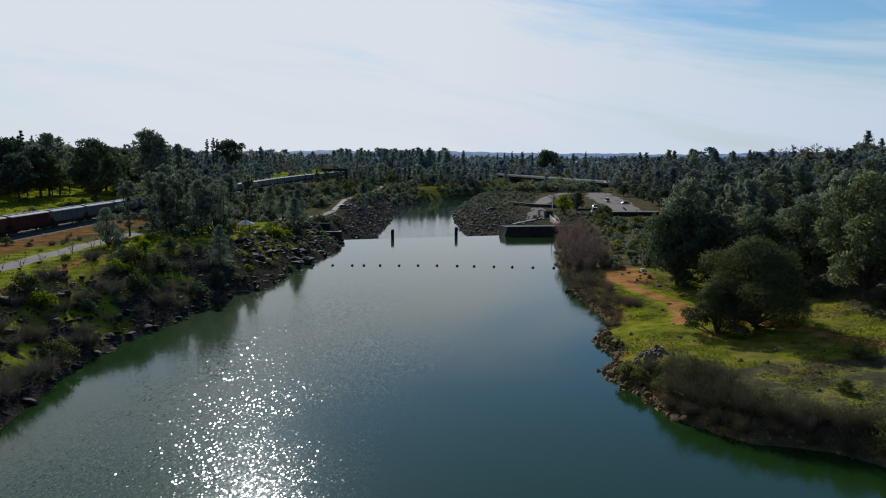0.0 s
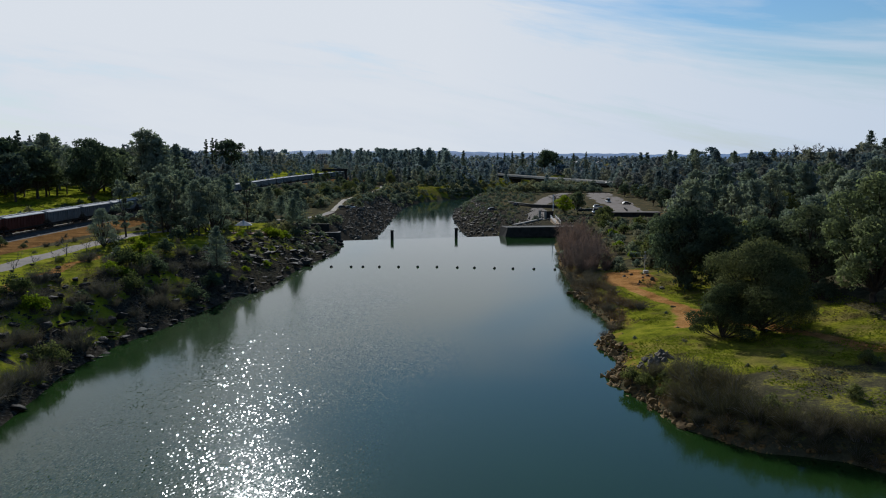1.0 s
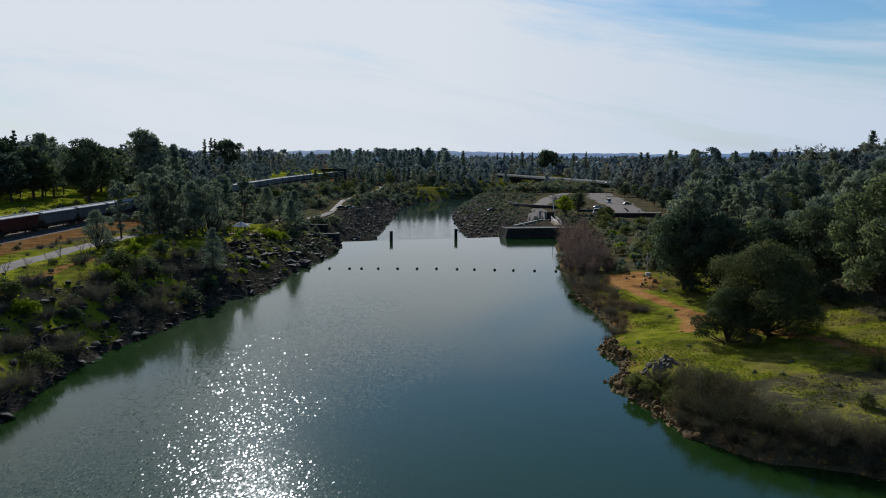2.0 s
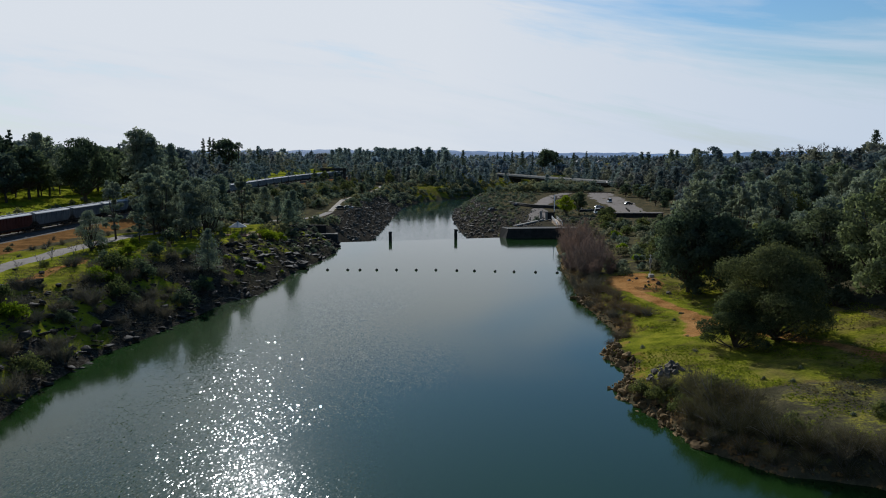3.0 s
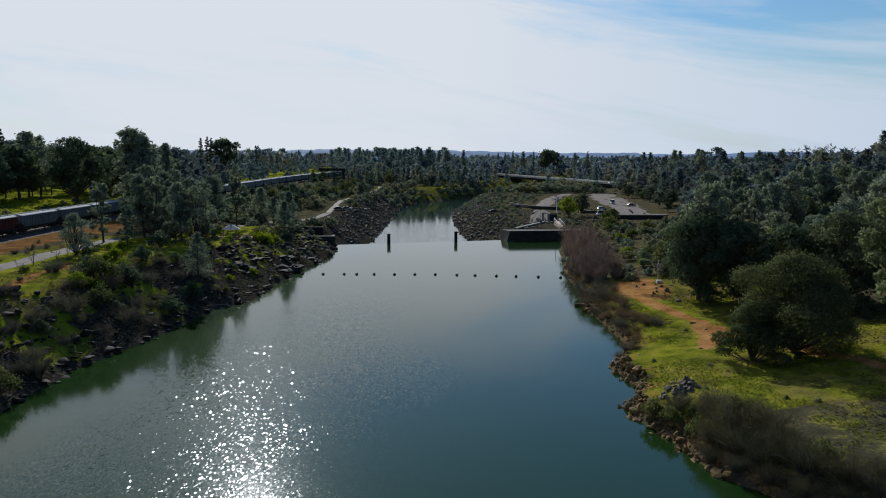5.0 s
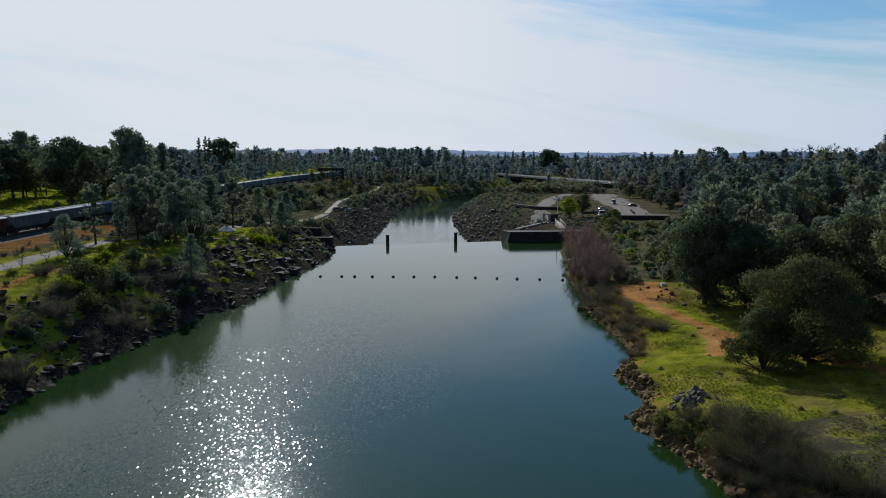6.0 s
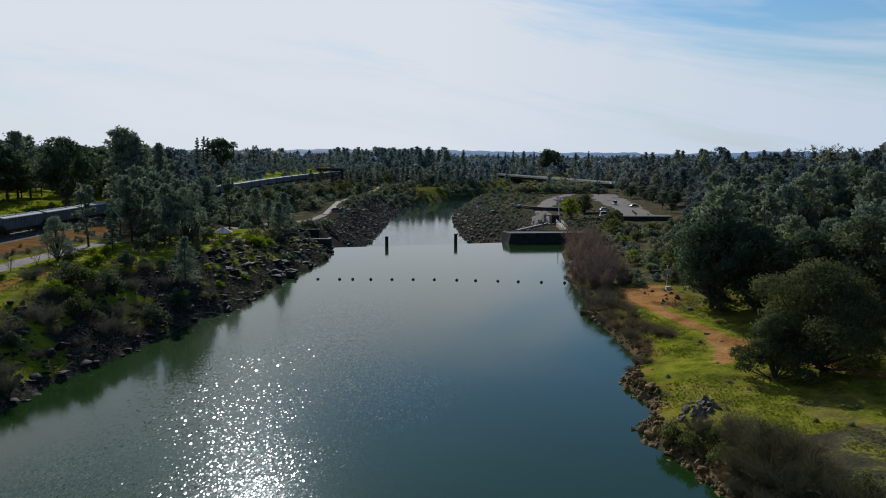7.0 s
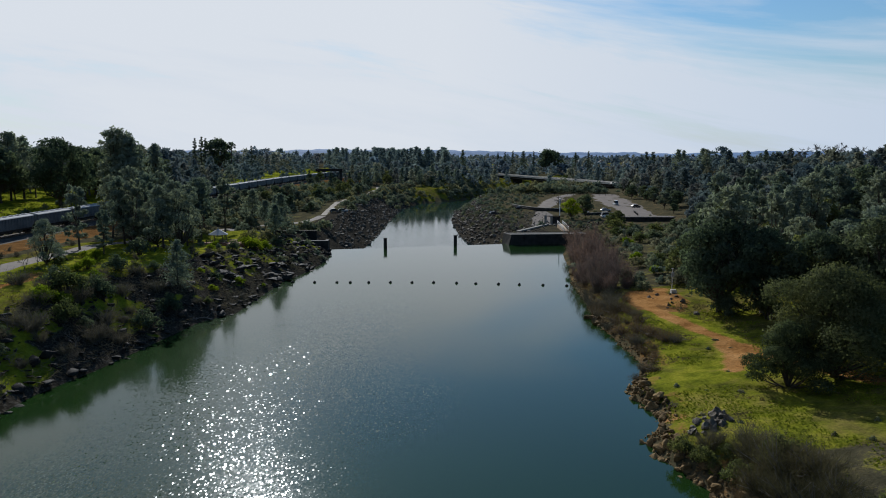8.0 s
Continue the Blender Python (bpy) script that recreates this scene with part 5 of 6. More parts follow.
def woods(name, spots, dense, label, seed, size=1.0, haze_tint=1.0, low=False):
    """Trees past counting: clumpy crowns joined into one mesh."""
    rng = np.random.default_rng(seed)
    protos = []
    n, leaf = dense
    for s in range(8):
        (v, _, *soft), _ = bush(200 + s, 3.4, 4.8, n, leaf) if low else broadleaf(200 + s, 11, 10.5, n, leaf, 1, 0.05, 14) if s < 6 else pine(200 + s, 15, 7.5, n, leaf, 0.03, 0.4, 1.8)
        protos.append((v, soft[0] if soft else np.tile((0.0, 0.0, 1.0), (len(v), 1))))
    vs, cs, ns = [], [], []
    for x, y, *own in spots:
        a, k = rng.uniform(0, 6.28), own[0] if own else rng.choice((0.5, 0.7, 0.85, 1.0, 1.15, 1.45), p=(0.15, 0.25, 0.25, 0.2, 0.1, 0.05)) * size
        which = rng.integers(8)
        k = k if which < 6 or low else min(k, 0.95)
        v, soft = protos[which]
        v = v * (k * rng.uniform(0.85, 1.15), k * rng.uniform(0.85, 1.15), k)
        c, s = np.cos(a), np.sin(a)
        vs.append(np.stack([v[:, 0] * c - v[:, 1] * s + x, v[:, 0] * s + v[:, 1] * c + y, v[:, 2] + float(ground_z(x, y)) - 0.4], -1))
        ns.append(np.stack([soft[:, 0] * c - soft[:, 1] * s, soft[:, 0] * s + soft[:, 1] * c, soft[:, 2]], -1))
        # distance haze painted into the tones: paler and bluer further off
        tone = np.array(TONES[rng.integers(len(TONES))]) * rng.uniform(0.8, 1.2) * (1.3 if low else 0.88 if y < 480 else 1.12 if y < 760 else 1.3) * (1, 1, haze_tint) * ((0.92, 0.85, 0.66) if low else (1, 1, 1))
        cs.append(np.tile((*tone, 1.0), (len(v), 1)))
    v = np.concatenate(vs)
    me = mesh_of(name, v, np.arange(len(v)).reshape(-1, 3), M_WOODS, normals=np.concatenate(ns))
    me.color_attributes.new("tone", "FLOAT_COLOR", "POINT").data.foreach_set("color", np.concatenate(cs).astype(np.float32).ravel())
    tagged(new(name, me), label, "woods", kind="stuff")


def off_bridge(x, y):
    return not (abs(x - 49 - (819 - y) * 0.3) < 10 and 570 < y < 840)


def open_far(x, y):
    return in_land(x, y) and float(river_gap(x, y)) > 10 and off_bridge(x, y) and (x > 118 or x < float(track_x(y)) - 16 or y > 600)


mid = scatter(420, 118, 480, 330, 760, 6.5, lambda x, y: open_far(x, y) and y + 0.6 * x > 480, 22, 20)
mid = [(x, y, random.uniform(0.35, 0.75)) if x / y > 0.3 else (x, y) for x, y in mid]
mid += scatter(60, 112, 180, 370, 520, 5.0, lambda x, y: x > 116, 28, 20)
mid += [(x, y, random.uniform(0.5, 0.9)) for x, y in scatter(110, -270, -125, 250, 480, 5.0, lambda x, y: back_wood(x, y) and x - float(track_x(y)) < -66, 29, 20)]
mid += scatter(330, -480, -110, 330, 760, 7.5, lambda x, y: open_far(x, y) and (y > 470 or x < -230), 23, 20)
mid += scatter(200, -90, 130, 610, 780, 7.0, open_far, 24, 20)
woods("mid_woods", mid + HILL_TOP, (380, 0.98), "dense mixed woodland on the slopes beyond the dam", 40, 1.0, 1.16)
far = scatter(700, -720, 720, 760, 1150, 11, open_far, 25, 12)
far += scatter(700, -1100, 1100, 1150, 1800, 17, open_far, 26, 12)
far += scatter(700, -2100, 2100, 1800, 3300, 28, open_far, 27, 12)
woods("far_woods", far, (115, 2.0), "distant mixed woodland to the horizon, haze tint in its colour", 41, 1.1, 1.3)
# the gravel trail stays clear
SCRUB = [(x, y, s) for x, y, s in SCRUB if not (300 < y < 600 and abs(x - np.interp(y, [336, 370, 420, 450, 480, 560, 600], [-48.5, -51, -54, -51, -46, -45, -48])) < 4 + s)]
woods("scrub", SCRUB, (270, 0.47), "low olive and brown scrub below the dam", 42, 1.0, 1.0, True)


def grass_stuff():
    """Tufts on the grassy shelves."""
    rng = np.random.default_rng(30)
    n, m = 44000, 15000
    x = np.concatenate([rng.uniform(20, 66, n), rng.uniform(-72, -56, n // 2), rng.uniform(-176, -111, m)])
    y = np.concatenate([rng.uniform(68, 160, n), rng.uniform(78, 200, n // 2), rng.uniform(175, 330, m)])
    meadow = x < -100
    keep = np.where(meadow, True, np.where(x > 0, x - along(SHORE_R, y) > 1.0, along(SHORE_L, y) - x > 11))
    keep &= vnoise(x, y, 5, 40) + 0.5 * vnoise(x, y, 1.7, 41) > -0.15
    keep &= ~((np.abs(x - np.interp(y, [117, 124, 130, 143, 152, 173], [35.8, 38.8, 40.4, 38.3, 36.8, 37.5])) < 2.6) & (y > 117))
    x, y = x[keep], y[keep]
    p = np.stack([x, y, ground_z(x, y) + 0.1], -1)
    v, f, soft = cards(p, np.tile((0.0, -0.2, 1.0), (len(p), 1)), np.where(x < -100, 0.55, 0.2)[:, None], rng, 1.5, 1.6)
    dry = vnoise(x, y, 9, 43) + 0.6 * vnoise(x, y, 2.5, 44) > np.where(x < -100, 0.5, 0.15)
    for name, sel, mat, label in (("grass", ~dry, M_GRASS, "uneven spring grass tufts"), ("dry_grass", dry, M_STRAW, "dry straw-coloured grass tufts")):
        w = v.reshape(-1, 3, 3)[sel].reshape(-1, 3)
        tagged(new(name, mesh_of(name, w, np.arange(len(w)).reshape(-1, 3), mat, normals=soft.reshape(-1, 3, 3)[sel].reshape(-1, 3))), label, "grass", kind="stuff")


grass_stuff()


def twig_tangle():
    """Dead branches and canes lying thick over the rocky bank."""
    rng = np.random.default_rng(77)
    n = 17000
    y = rng.uniform(62, 235, n)
    x = along(SHORE_L, y) - rng.uniform(0.8, 15, n)
    keep = vnoise(x, y, 6, 81) + 0.6 * vnoise(x, y, 2.2, 82) > -0.12
    x, y = x[keep], y[keep]
    n = len(x)
    p = np.stack([x, y, ground_z(x, y) + rng.uniform(0.05, 0.75, n) ** 1.3], -1)
    t = rng.normal(0, 1, (n, 3)) * (1, 1, 0.5)
    t /= np.linalg.norm(t, axis=1)[:, None]
    side = np.cross(t, rng.normal(0, 1, (n, 3)))
    side /= np.linalg.norm(side, axis=1)[:, None] + 1e-9
    ln, wd = rng.uniform(0.5, 1.0, n)[:, None] * rng.choice((0.5, 0.8, 1.4), n)[:, None], rng.uniform(0.02, 0.045, n)[:, None]
    v = np.stack([p - t * ln - side * wd, p - t * ln + side * wd, p + t * ln], 1).reshape(-1, 3)
    tagged(new("dead_twigs", mesh_of("dead_twigs", v, np.arange(3 * n).reshape(n, 3), M_TWIG)), "grey tangle of dead twigs on the rocky bank", "twigs", kind="stuff")


twig_tangle()
# ---- rocks ----
def rock_mesh(seed, mat, flat=0.6, sub=2, jag=0.06):
    rng = np.random.default_rng(seed)
    bm = bmesh.new()
    bmesh.ops.create_icosphere(bm, subdivisions=sub, radius=1)
    for _ in range(13 if jag < 0.4 else 6):
        n = Vector(rng.normal(0, 1, 3)).normalized()
        cut = rng.uniform(0.35, 0.75)
        for v in bm.verts:
            over = v.co.dot(n) - cut
            if over > 0:
                v.co -= n * over
    sx, sy = rng.uniform(0.8, 1.3), rng.uniform(0.7, 1.1)
    for v in bm.verts:
        v.co = Vector((v.co.x * sx, v.co.y * sy, v.co.z * flat)) * (1 + jag * noise.noise(v.co * (2.3 if jag < 0.4 else 3.0) + Vector((seed, 0, 0))) + jag * 0.5 * noise.noise(v.co * 6.5 + Vector((0, seed, 0))))
    me = bpy.data.meshes.new("rock")
    bm.to_mesh(me)
    bm.free()
    me.materials.append(mat)
    return me


ROCKS = [rock_mesh(s, M_ROCK, f, 2, 0.25) for s, f in ((1, 0.55), (2, 0.7), (3, 0.45), (4, 0.35), (5, 0.6), (6, 0.5))]
TANROCKS = [rock_mesh(s, M_ROCKTAN, f, 2, 0.55) for s, f in ((7, 0.8), (8, 0.9), (9, 1.0), (10, 0.7))]


def rock(kinds, x, y, s, label, group, lift=0.15, tilt=18):
    me = kinds[random.randrange(len(kinds))]
    ob = new("rock", me)
    z = max(float(ground_z(x, y)), -5.2 if y > 275 else -0.3)
    m = pose(x, y, z + s * lift, random.uniform(-tilt, tilt), random.uniform(-tilt, tilt), random.uniform(0, 360))
    ob.matrix_basis = m @ Matrix.Diagonal((s, s * random.uniform(0.7, 1.1), s * random.uniform(0.7, 1.2), 1))
    tagged(ob, label, "rock", group)


def rock_field(name, kinds, spots, lo, hi, label, lift=0.2, tilt=25):
    """Rocks past counting, joined into one mesh."""
    vs, fs, base = [], [], 0
    data = []
    for me in kinds:
        co = np.empty(len(me.vertices) * 3)
        me.vertices.foreach_get("co", co)
        data.append((co.reshape(-1, 3), np.array([tuple(p.vertices) for p in me.polygons])))
    for x, y in spots:
        co, f = data[random.randrange(len(data))]
        s = random.uniform(lo, hi) * random.uniform(0.6, 1)
        z = max(float(ground_z(x, y)), -5.2 if y > 275 else -0.3)
        m = pose(x, y, z + s * lift, random.uniform(-tilt, tilt), random.uniform(-tilt, tilt), random.uniform(0, 360))
        r = np.array(m.to_3x3())
        vs.append((co * (s, s * random.uniform(0.6, 1.0), s * random.uniform(0.7, 1.2))) @ r.T + np.array(m.translation))
        fs.append(f + base)
        base += len(co)
    tagged(new(name, mesh_of(name, np.concatenate(vs), np.concatenate(fs), kinds[0].materials[0])), label, "rocks", kind="stuff")


for x, y in scatter(84, -56, -30, 70, 250, 1.3, lambda x, y: -0.3 < dL(x, y) < 2.2, 31, 60):
    rock(ROCKS, x, y, random.uniform(0.3, 0.9), "grey boulder at the water's edge", "boulders on the rocky shore")
for x, y in scatter(16, -46, -33, 176, 226, 2.4, lambda x, y: 0.5 < dL(x, y) < 10, 33, 40):
    rock(ROCKS[2:4], x, y, random.uniform(1.2, 2.6), "broad flat dark rock slab sloping to the water", "rock slabs", 0.1, 12)
for x, y in scatter(60, 18, 45, 70, 200, 0.9, lambda x, y: -0.4 < dR(x, y) < 1.6, 34, 60):
    rock(TANROCKS, x, y, random.uniform(0.16, 0.48), "ochre weathered shore rock", "ochre shore rocks")
POINT = scatter(60, 18.5, 27, 84, 101.5, 0.62, lambda x, y: -0.7 < dR(x, y) < 2.4, 71, 60) + scatter(26, 21, 26, 110, 120, 0.7, lambda x, y: -0.6 < dR(x, y) < 2.0, 72, 60)
for x, y in POINT:
    rock(TANROCKS, x, y, random.choice((0.2, 0.28, 0.38, 0.5, 0.7)), "lichen-spotted ochre boulder on the point", "ochre shore rocks", 0.12, 35)
for x, y, s in ((26.4, 154.6, 1.2), (26.8, 157, 0.9), (26.2, 159.4, 1.0), (27.4, 161, 0.8), (24.6, 81.4, 0.7), (25.4, 80.6, 0.5), (24.2, 82.6, 0.55)):
    rock(TANROCKS, x, y, s, "brown weathered boulder at the water's edge", "ochre shore rocks", 0.25)
OUTCROP = [rock_mesh(s, M_ROCKPALE, f, 2, 0.6) for s, f in ((15, 0.9), (16, 0.7), (17, 1.1))]
for x, y in scatter(26, 24.6, 29.2, 97.5, 102.6, 0.7, lambda x, y: abs((x - 26.9) * 0.75 - (y - 100)) < 1.7, 73, 60):
    rock(OUTCROP, x, y, random.uniform(0.25, 0.62), "jagged pale grey rock of a small outcrop", "rocks of the grey outcrop", 0.2, 40)
for x, y in scatter(12, 37.5, 43, 149, 168, 1.1, lambda x, y: abs(x - 36.5) > 1.6, 74, 60):
    rock(OUTCROP, x, y, random.uniform(0.2, 0.6), "rubble stone on the bare orange earth", "rubble by the track", 0.25, 30)
rock_field("shore_stones", TANROCKS, scatter(850, 18, 46, 70, 210, 0.3, lambda x, y: -0.3 < dR(x, y) < 2.0, 38, 60), 0.1, 0.36, "small ochre stones along the shore", 0.3)
rock_field("bank_ledges", ROCKS[2:4] + ROCKS[:1], scatter(230, -66, -32, 62, 252, 1.5, lambda x, y: 0.5 < dL(x, y) < 14, 39, 40), 0.7, 1.9, "dark jutting rock ledges of the steep bank", 0.25, 22)
rock_field("bank_rocks", ROCKS, scatter(780, -66, -32, 62, 254, 0.7, lambda x, y: 1.5 < dL(x, y) < 15, 32, 40), 0.18, 0.95, "dark broken rock strewn over the steep bank")
PALEROCKS = [rock_mesh(s, M_ROCKPALE, f, 2, 0.25) for s, f in ((11, 0.6), (12, 0.8), (13, 0.5), (14, 0.7))]
rock_field("rock_field", PALEROCKS, scatter(900, -48, -14, 284, 520, 1.0, lambda x, y: -0.5 < float(river_gap(x, y)) < 15.5 and x < -8, 35, 40), 0.35, 1.6, "dark boulder field below the dam")
rock_field("riprap", ROCKS, scatter(260, 40, 68, 276, 316, 0.9, lambda x, y: y > 278 + 0.28 * (x - 40) and x < 41 + (y - 276) * 0.75 and not (38.5 < x < 44.5 and y < 300), 75, 40), 0.3, 0.95, "grey broken rock heaped on the bank behind the abutment")
rock_field("scree", PALEROCKS, scatter(320, 9, 46, 281, 375, 1.2, lambda x, y: float(river_gap(x, y)) > 10 and not (36 < x < 46 and y < 314), 37, 40), 0.25, 0.9, "loose grey stones on the bare slope behind the dam")
rock_field("rocky_point", PALEROCKS, scatter(850, 2, 34, 278, 500, 0.8, lambda x, y: -0.5 < float(river_gap(x, y)) < 14 and x > 2, 36, 40), 0.4, 1.7, "jagged rocks of the point below the dam")


# ---- railway ----
def build_railway():
    ys = np.arange(-300, 720, 6.0)
    tx = track_x(ys)
    prof = [(-4.6, -0.95), (-2.6, -0.2), (2.6, -0.2), (4.6, -0.95)]
    v = np.stack([np.stack([tx + a, ys, RAIL_Z + np.full(len(ys), b)], -1) for a, b in prof], 1).reshape(-1, 3)
    idx = np.arange(len(ys) * 4).reshape(-1, 4)
    f = np.stack([idx[:-1, :-1], idx[:-1, 1:], idx[1:, 1:], idx[1:, :-1]], -1).reshape(-1, 4)
    bed = tagged(new("railway_bed", mesh_of("railway_bed", v, f, M_BALLAST)), "grey ballast bed of the railway line", "railway", kind="structure")
    for o in (-0.75, 0.75):
        p, q = tubes([[((a + o, b, RAIL_Z - 0.08), 0.08) for a, b in zip(tx, ys)]], 6)
        part("rail", mesh_of("rail", p, q, M_STEEL), None, bed)


build_railway()


def hopper_car(paint, label):
    """Covered hopper: sloped ends, ribbed sides, roof with hatches, chutes, two trucks."""
    car = thing("hopper_car", (0, 0, -900), label, "train car", "cars of the freight train")
    out = [(-8.35, 4.0), (-8.35, 2.3), (-7.0, 1.45), (7.0, 1.45), (8.35, 2.3), (8.35, 4.0)]
    bm = prism(out, -1.55, 1.55)
    bmesh.ops.rotate(bm, verts=bm.verts[:], cent=(0, 0, 0), matrix=Matrix.Rotation(radians(90), 3, "Z"))
    bmesh.ops.bevel(bm, geom=bm.edges[:], offset=0.05, segments=1, affect="EDGES")
    roof = [(1.6 * math.cos(a), 4.0 + 0.36 * math.sin(a)) for a in np.linspace(0, math.pi, 9)]
    part("roof", prism(roof, -8.4, 8.4), M_ROOFGREY, car, "pale roof")
    part("walkway", boxes((-0.45, 0.45, -8.6, 8.6, 4.4, 4.46)), M_ROOFGREY, car)
    for i in range(6):
        part("hatch", boxes((-0.3, 0.3, -6.6 + i * 2.5, -5.7 + i * 2.5, 4.46, 4.56), bevel=0.03), M_ROOFGREY, car)
    ribs = []
    for i in range(13):
        y = -7.2 + i * 1.2
        lo = 1.6 if abs(y) < 6.9 else 2.4
        ribs += [(-1.63, -1.54, y - 0.05, y + 0.05, lo, 3.95), (1.54, 1.63, y - 0.05, y + 0.05, lo, 3.95)]
    rb = bpy.data.meshes.new("ribs")
    boxes(*ribs).to_mesh(rb)
    bm.from_mesh(rb)
    part("body", bm, paint, car)
    part("sill", boxes((-1.5, -1.2, -8.7, 8.7, 1.05, 1.4), (1.2, 1.5, -8.7, 8.7, 1.05, 1.4), (-1.4, 1.4, -8.8, -8.3, 0.95, 1.4), (-1.4, 1.4, 8.3, 8.8, 0.95, 1.4)), M_UNDER, car)
    for y in (-3.8, 0, 3.8):
        bm = bmesh.new()
        top = [bm.verts.new(p) for p in ((-1.3, y - 1.7, 1.5), (1.3, y - 1.7, 1.5), (1.3, y + 1.7, 1.5), (-1.3, y + 1.7, 1.5))]
        bot = [bm.verts.new(p) for p in ((-0.5, y - 0.5, 0.4), (0.5, y - 0.5, 0.4), (0.5, y + 0.5, 0.4), (-0.5, y + 0.5, 0.4))]
        bm.faces.new(top)
        bm.faces.new(bot[::-1])
        for i in range(4):
            bm.faces.new((top[(i + 1) % 4], top[i], bot[i], bot[(i + 1) % 4]))
        part("chute", bm, paint, car)
    for y in (-6.9, 6.9):
        tr = part("truck", boxes((-1.25, -1.0, y - 1.3, y + 1.3, 0.35, 0.75), (1.0, 1.25, y - 1.3, y + 1.3, 0.35, 0.75), (-1.2, 1.2, y - 0.25, y + 0.25, 0.5, 1.05), bevel=0.03), M_UNDER, car)
        for dy in (-0.88, 0.88):
            bm = bmesh.new()
            rod(bm, (-0.82, y + dy, 0.45), (-0.68, y + dy, 0.45), 0.45, 0.45, 14)
            rod(bm, (0.68, y + dy, 0.45), (0.82, y + dy, 0.45), 0.45, 0.45, 14)
            rod(bm, (-0.7, y + dy, 0.45), (0.7, y + dy, 0.45), 0.08, 0.08, 8)
            part("wheelset", bm, M_STEEL, tr)
    for y in (-8.5, 8.5):
        part("ladder", boxes((1.5, 1.55, y - 0.25, y - 0.2, 1.2, 4.2), (1.5, 1.55, y + 0.2, y + 0.25, 1.2, 4.2), *[(1.5, 1.55, y - 0.2, y + 0.2, z, z + 0.05) for z in (1.6, 2.1, 2.6, 3.1, 3.6)]), M_UNDER, car)
    part("coupler", boxes((-0.12, 0.12, -9.15, -8.8, 0.75, 1.0), (-0.12, 0.12, 8.8, 9.15, 0.75, 1.0)), M_UNDER, car)
    return car


GREY_CAR = hopper_car(M_HOPGREY, "grey covered hopper car of a parked freight train")
RED_CAR = hopper_car(M_HOPRED, "rust-red covered hopper car of a parked freight train")
for i in range(29):
    y = 105.9 + 18.4 * i
    slope = 0.0007 * max(y - 420, 0)
    put(RED_CAR if i in (1, 2, 3, 4) else GREY_CAR, float(track_x(y)), y, 1.0, -math.degrees(math.atan(slope)), 0, RAIL_Z)


# ---- hatchery side structures ----
def strip_wall(name, pts, high, thick, label):
    """A wall following a line over the ground, with a coping laid on it."""
    p = np.array(pts, float)
    t = np.linspace(0, len(p) - 1, 8 * len(p))
    c = np.stack([np.interp(t, np.arange(len(p)), p[:, i]) for i in (0, 1)], -1)
    c = np.stack([np.convolve(np.pad(c[:, i], 4, "edge"), np.ones(9) / 9, "valid") for i in (0, 1)], -1)
    d = np.gradient(c, axis=0)
    d /= np.linalg.norm(d, axis=1)[:, None]
    side = np.stack([-d[:, 1], d[:, 0]], -1)
    g = float(ground_z(c[:, 0], c[:, 1]).mean())
    w = thing(name, (*c[0], g), label, "wall")

    def strip(half, z0, z1):
        o = c - c[0]
        rows = np.stack([np.concatenate([o + side * a, np.full((len(c), 1), z)], 1) for a, z in ((-half, z0), (-half, z1), (half, z1), (half, z0))], 1)
        idx = np.arange(len(c) * 4).reshape(-1, 4)
        f = np.concatenate([np.stack([idx[:-1, i], idx[:-1, (i + 1) % 4], idx[1:, (i + 1) % 4], idx[1:, i]], -1) for i in range(4)] + [idx[:1, ::-1], idx[-1:]])
        return rows.reshape(-1, 3), f

    part("body", mesh_of("body", *strip(thick / 2, -1.0, high), M_DARKCONC), None, w)
    part("coping", mesh_of("coping", *strip(thick / 2 + 0.08, high, high + 0.22), M_CONC), None, w, "pale coping")


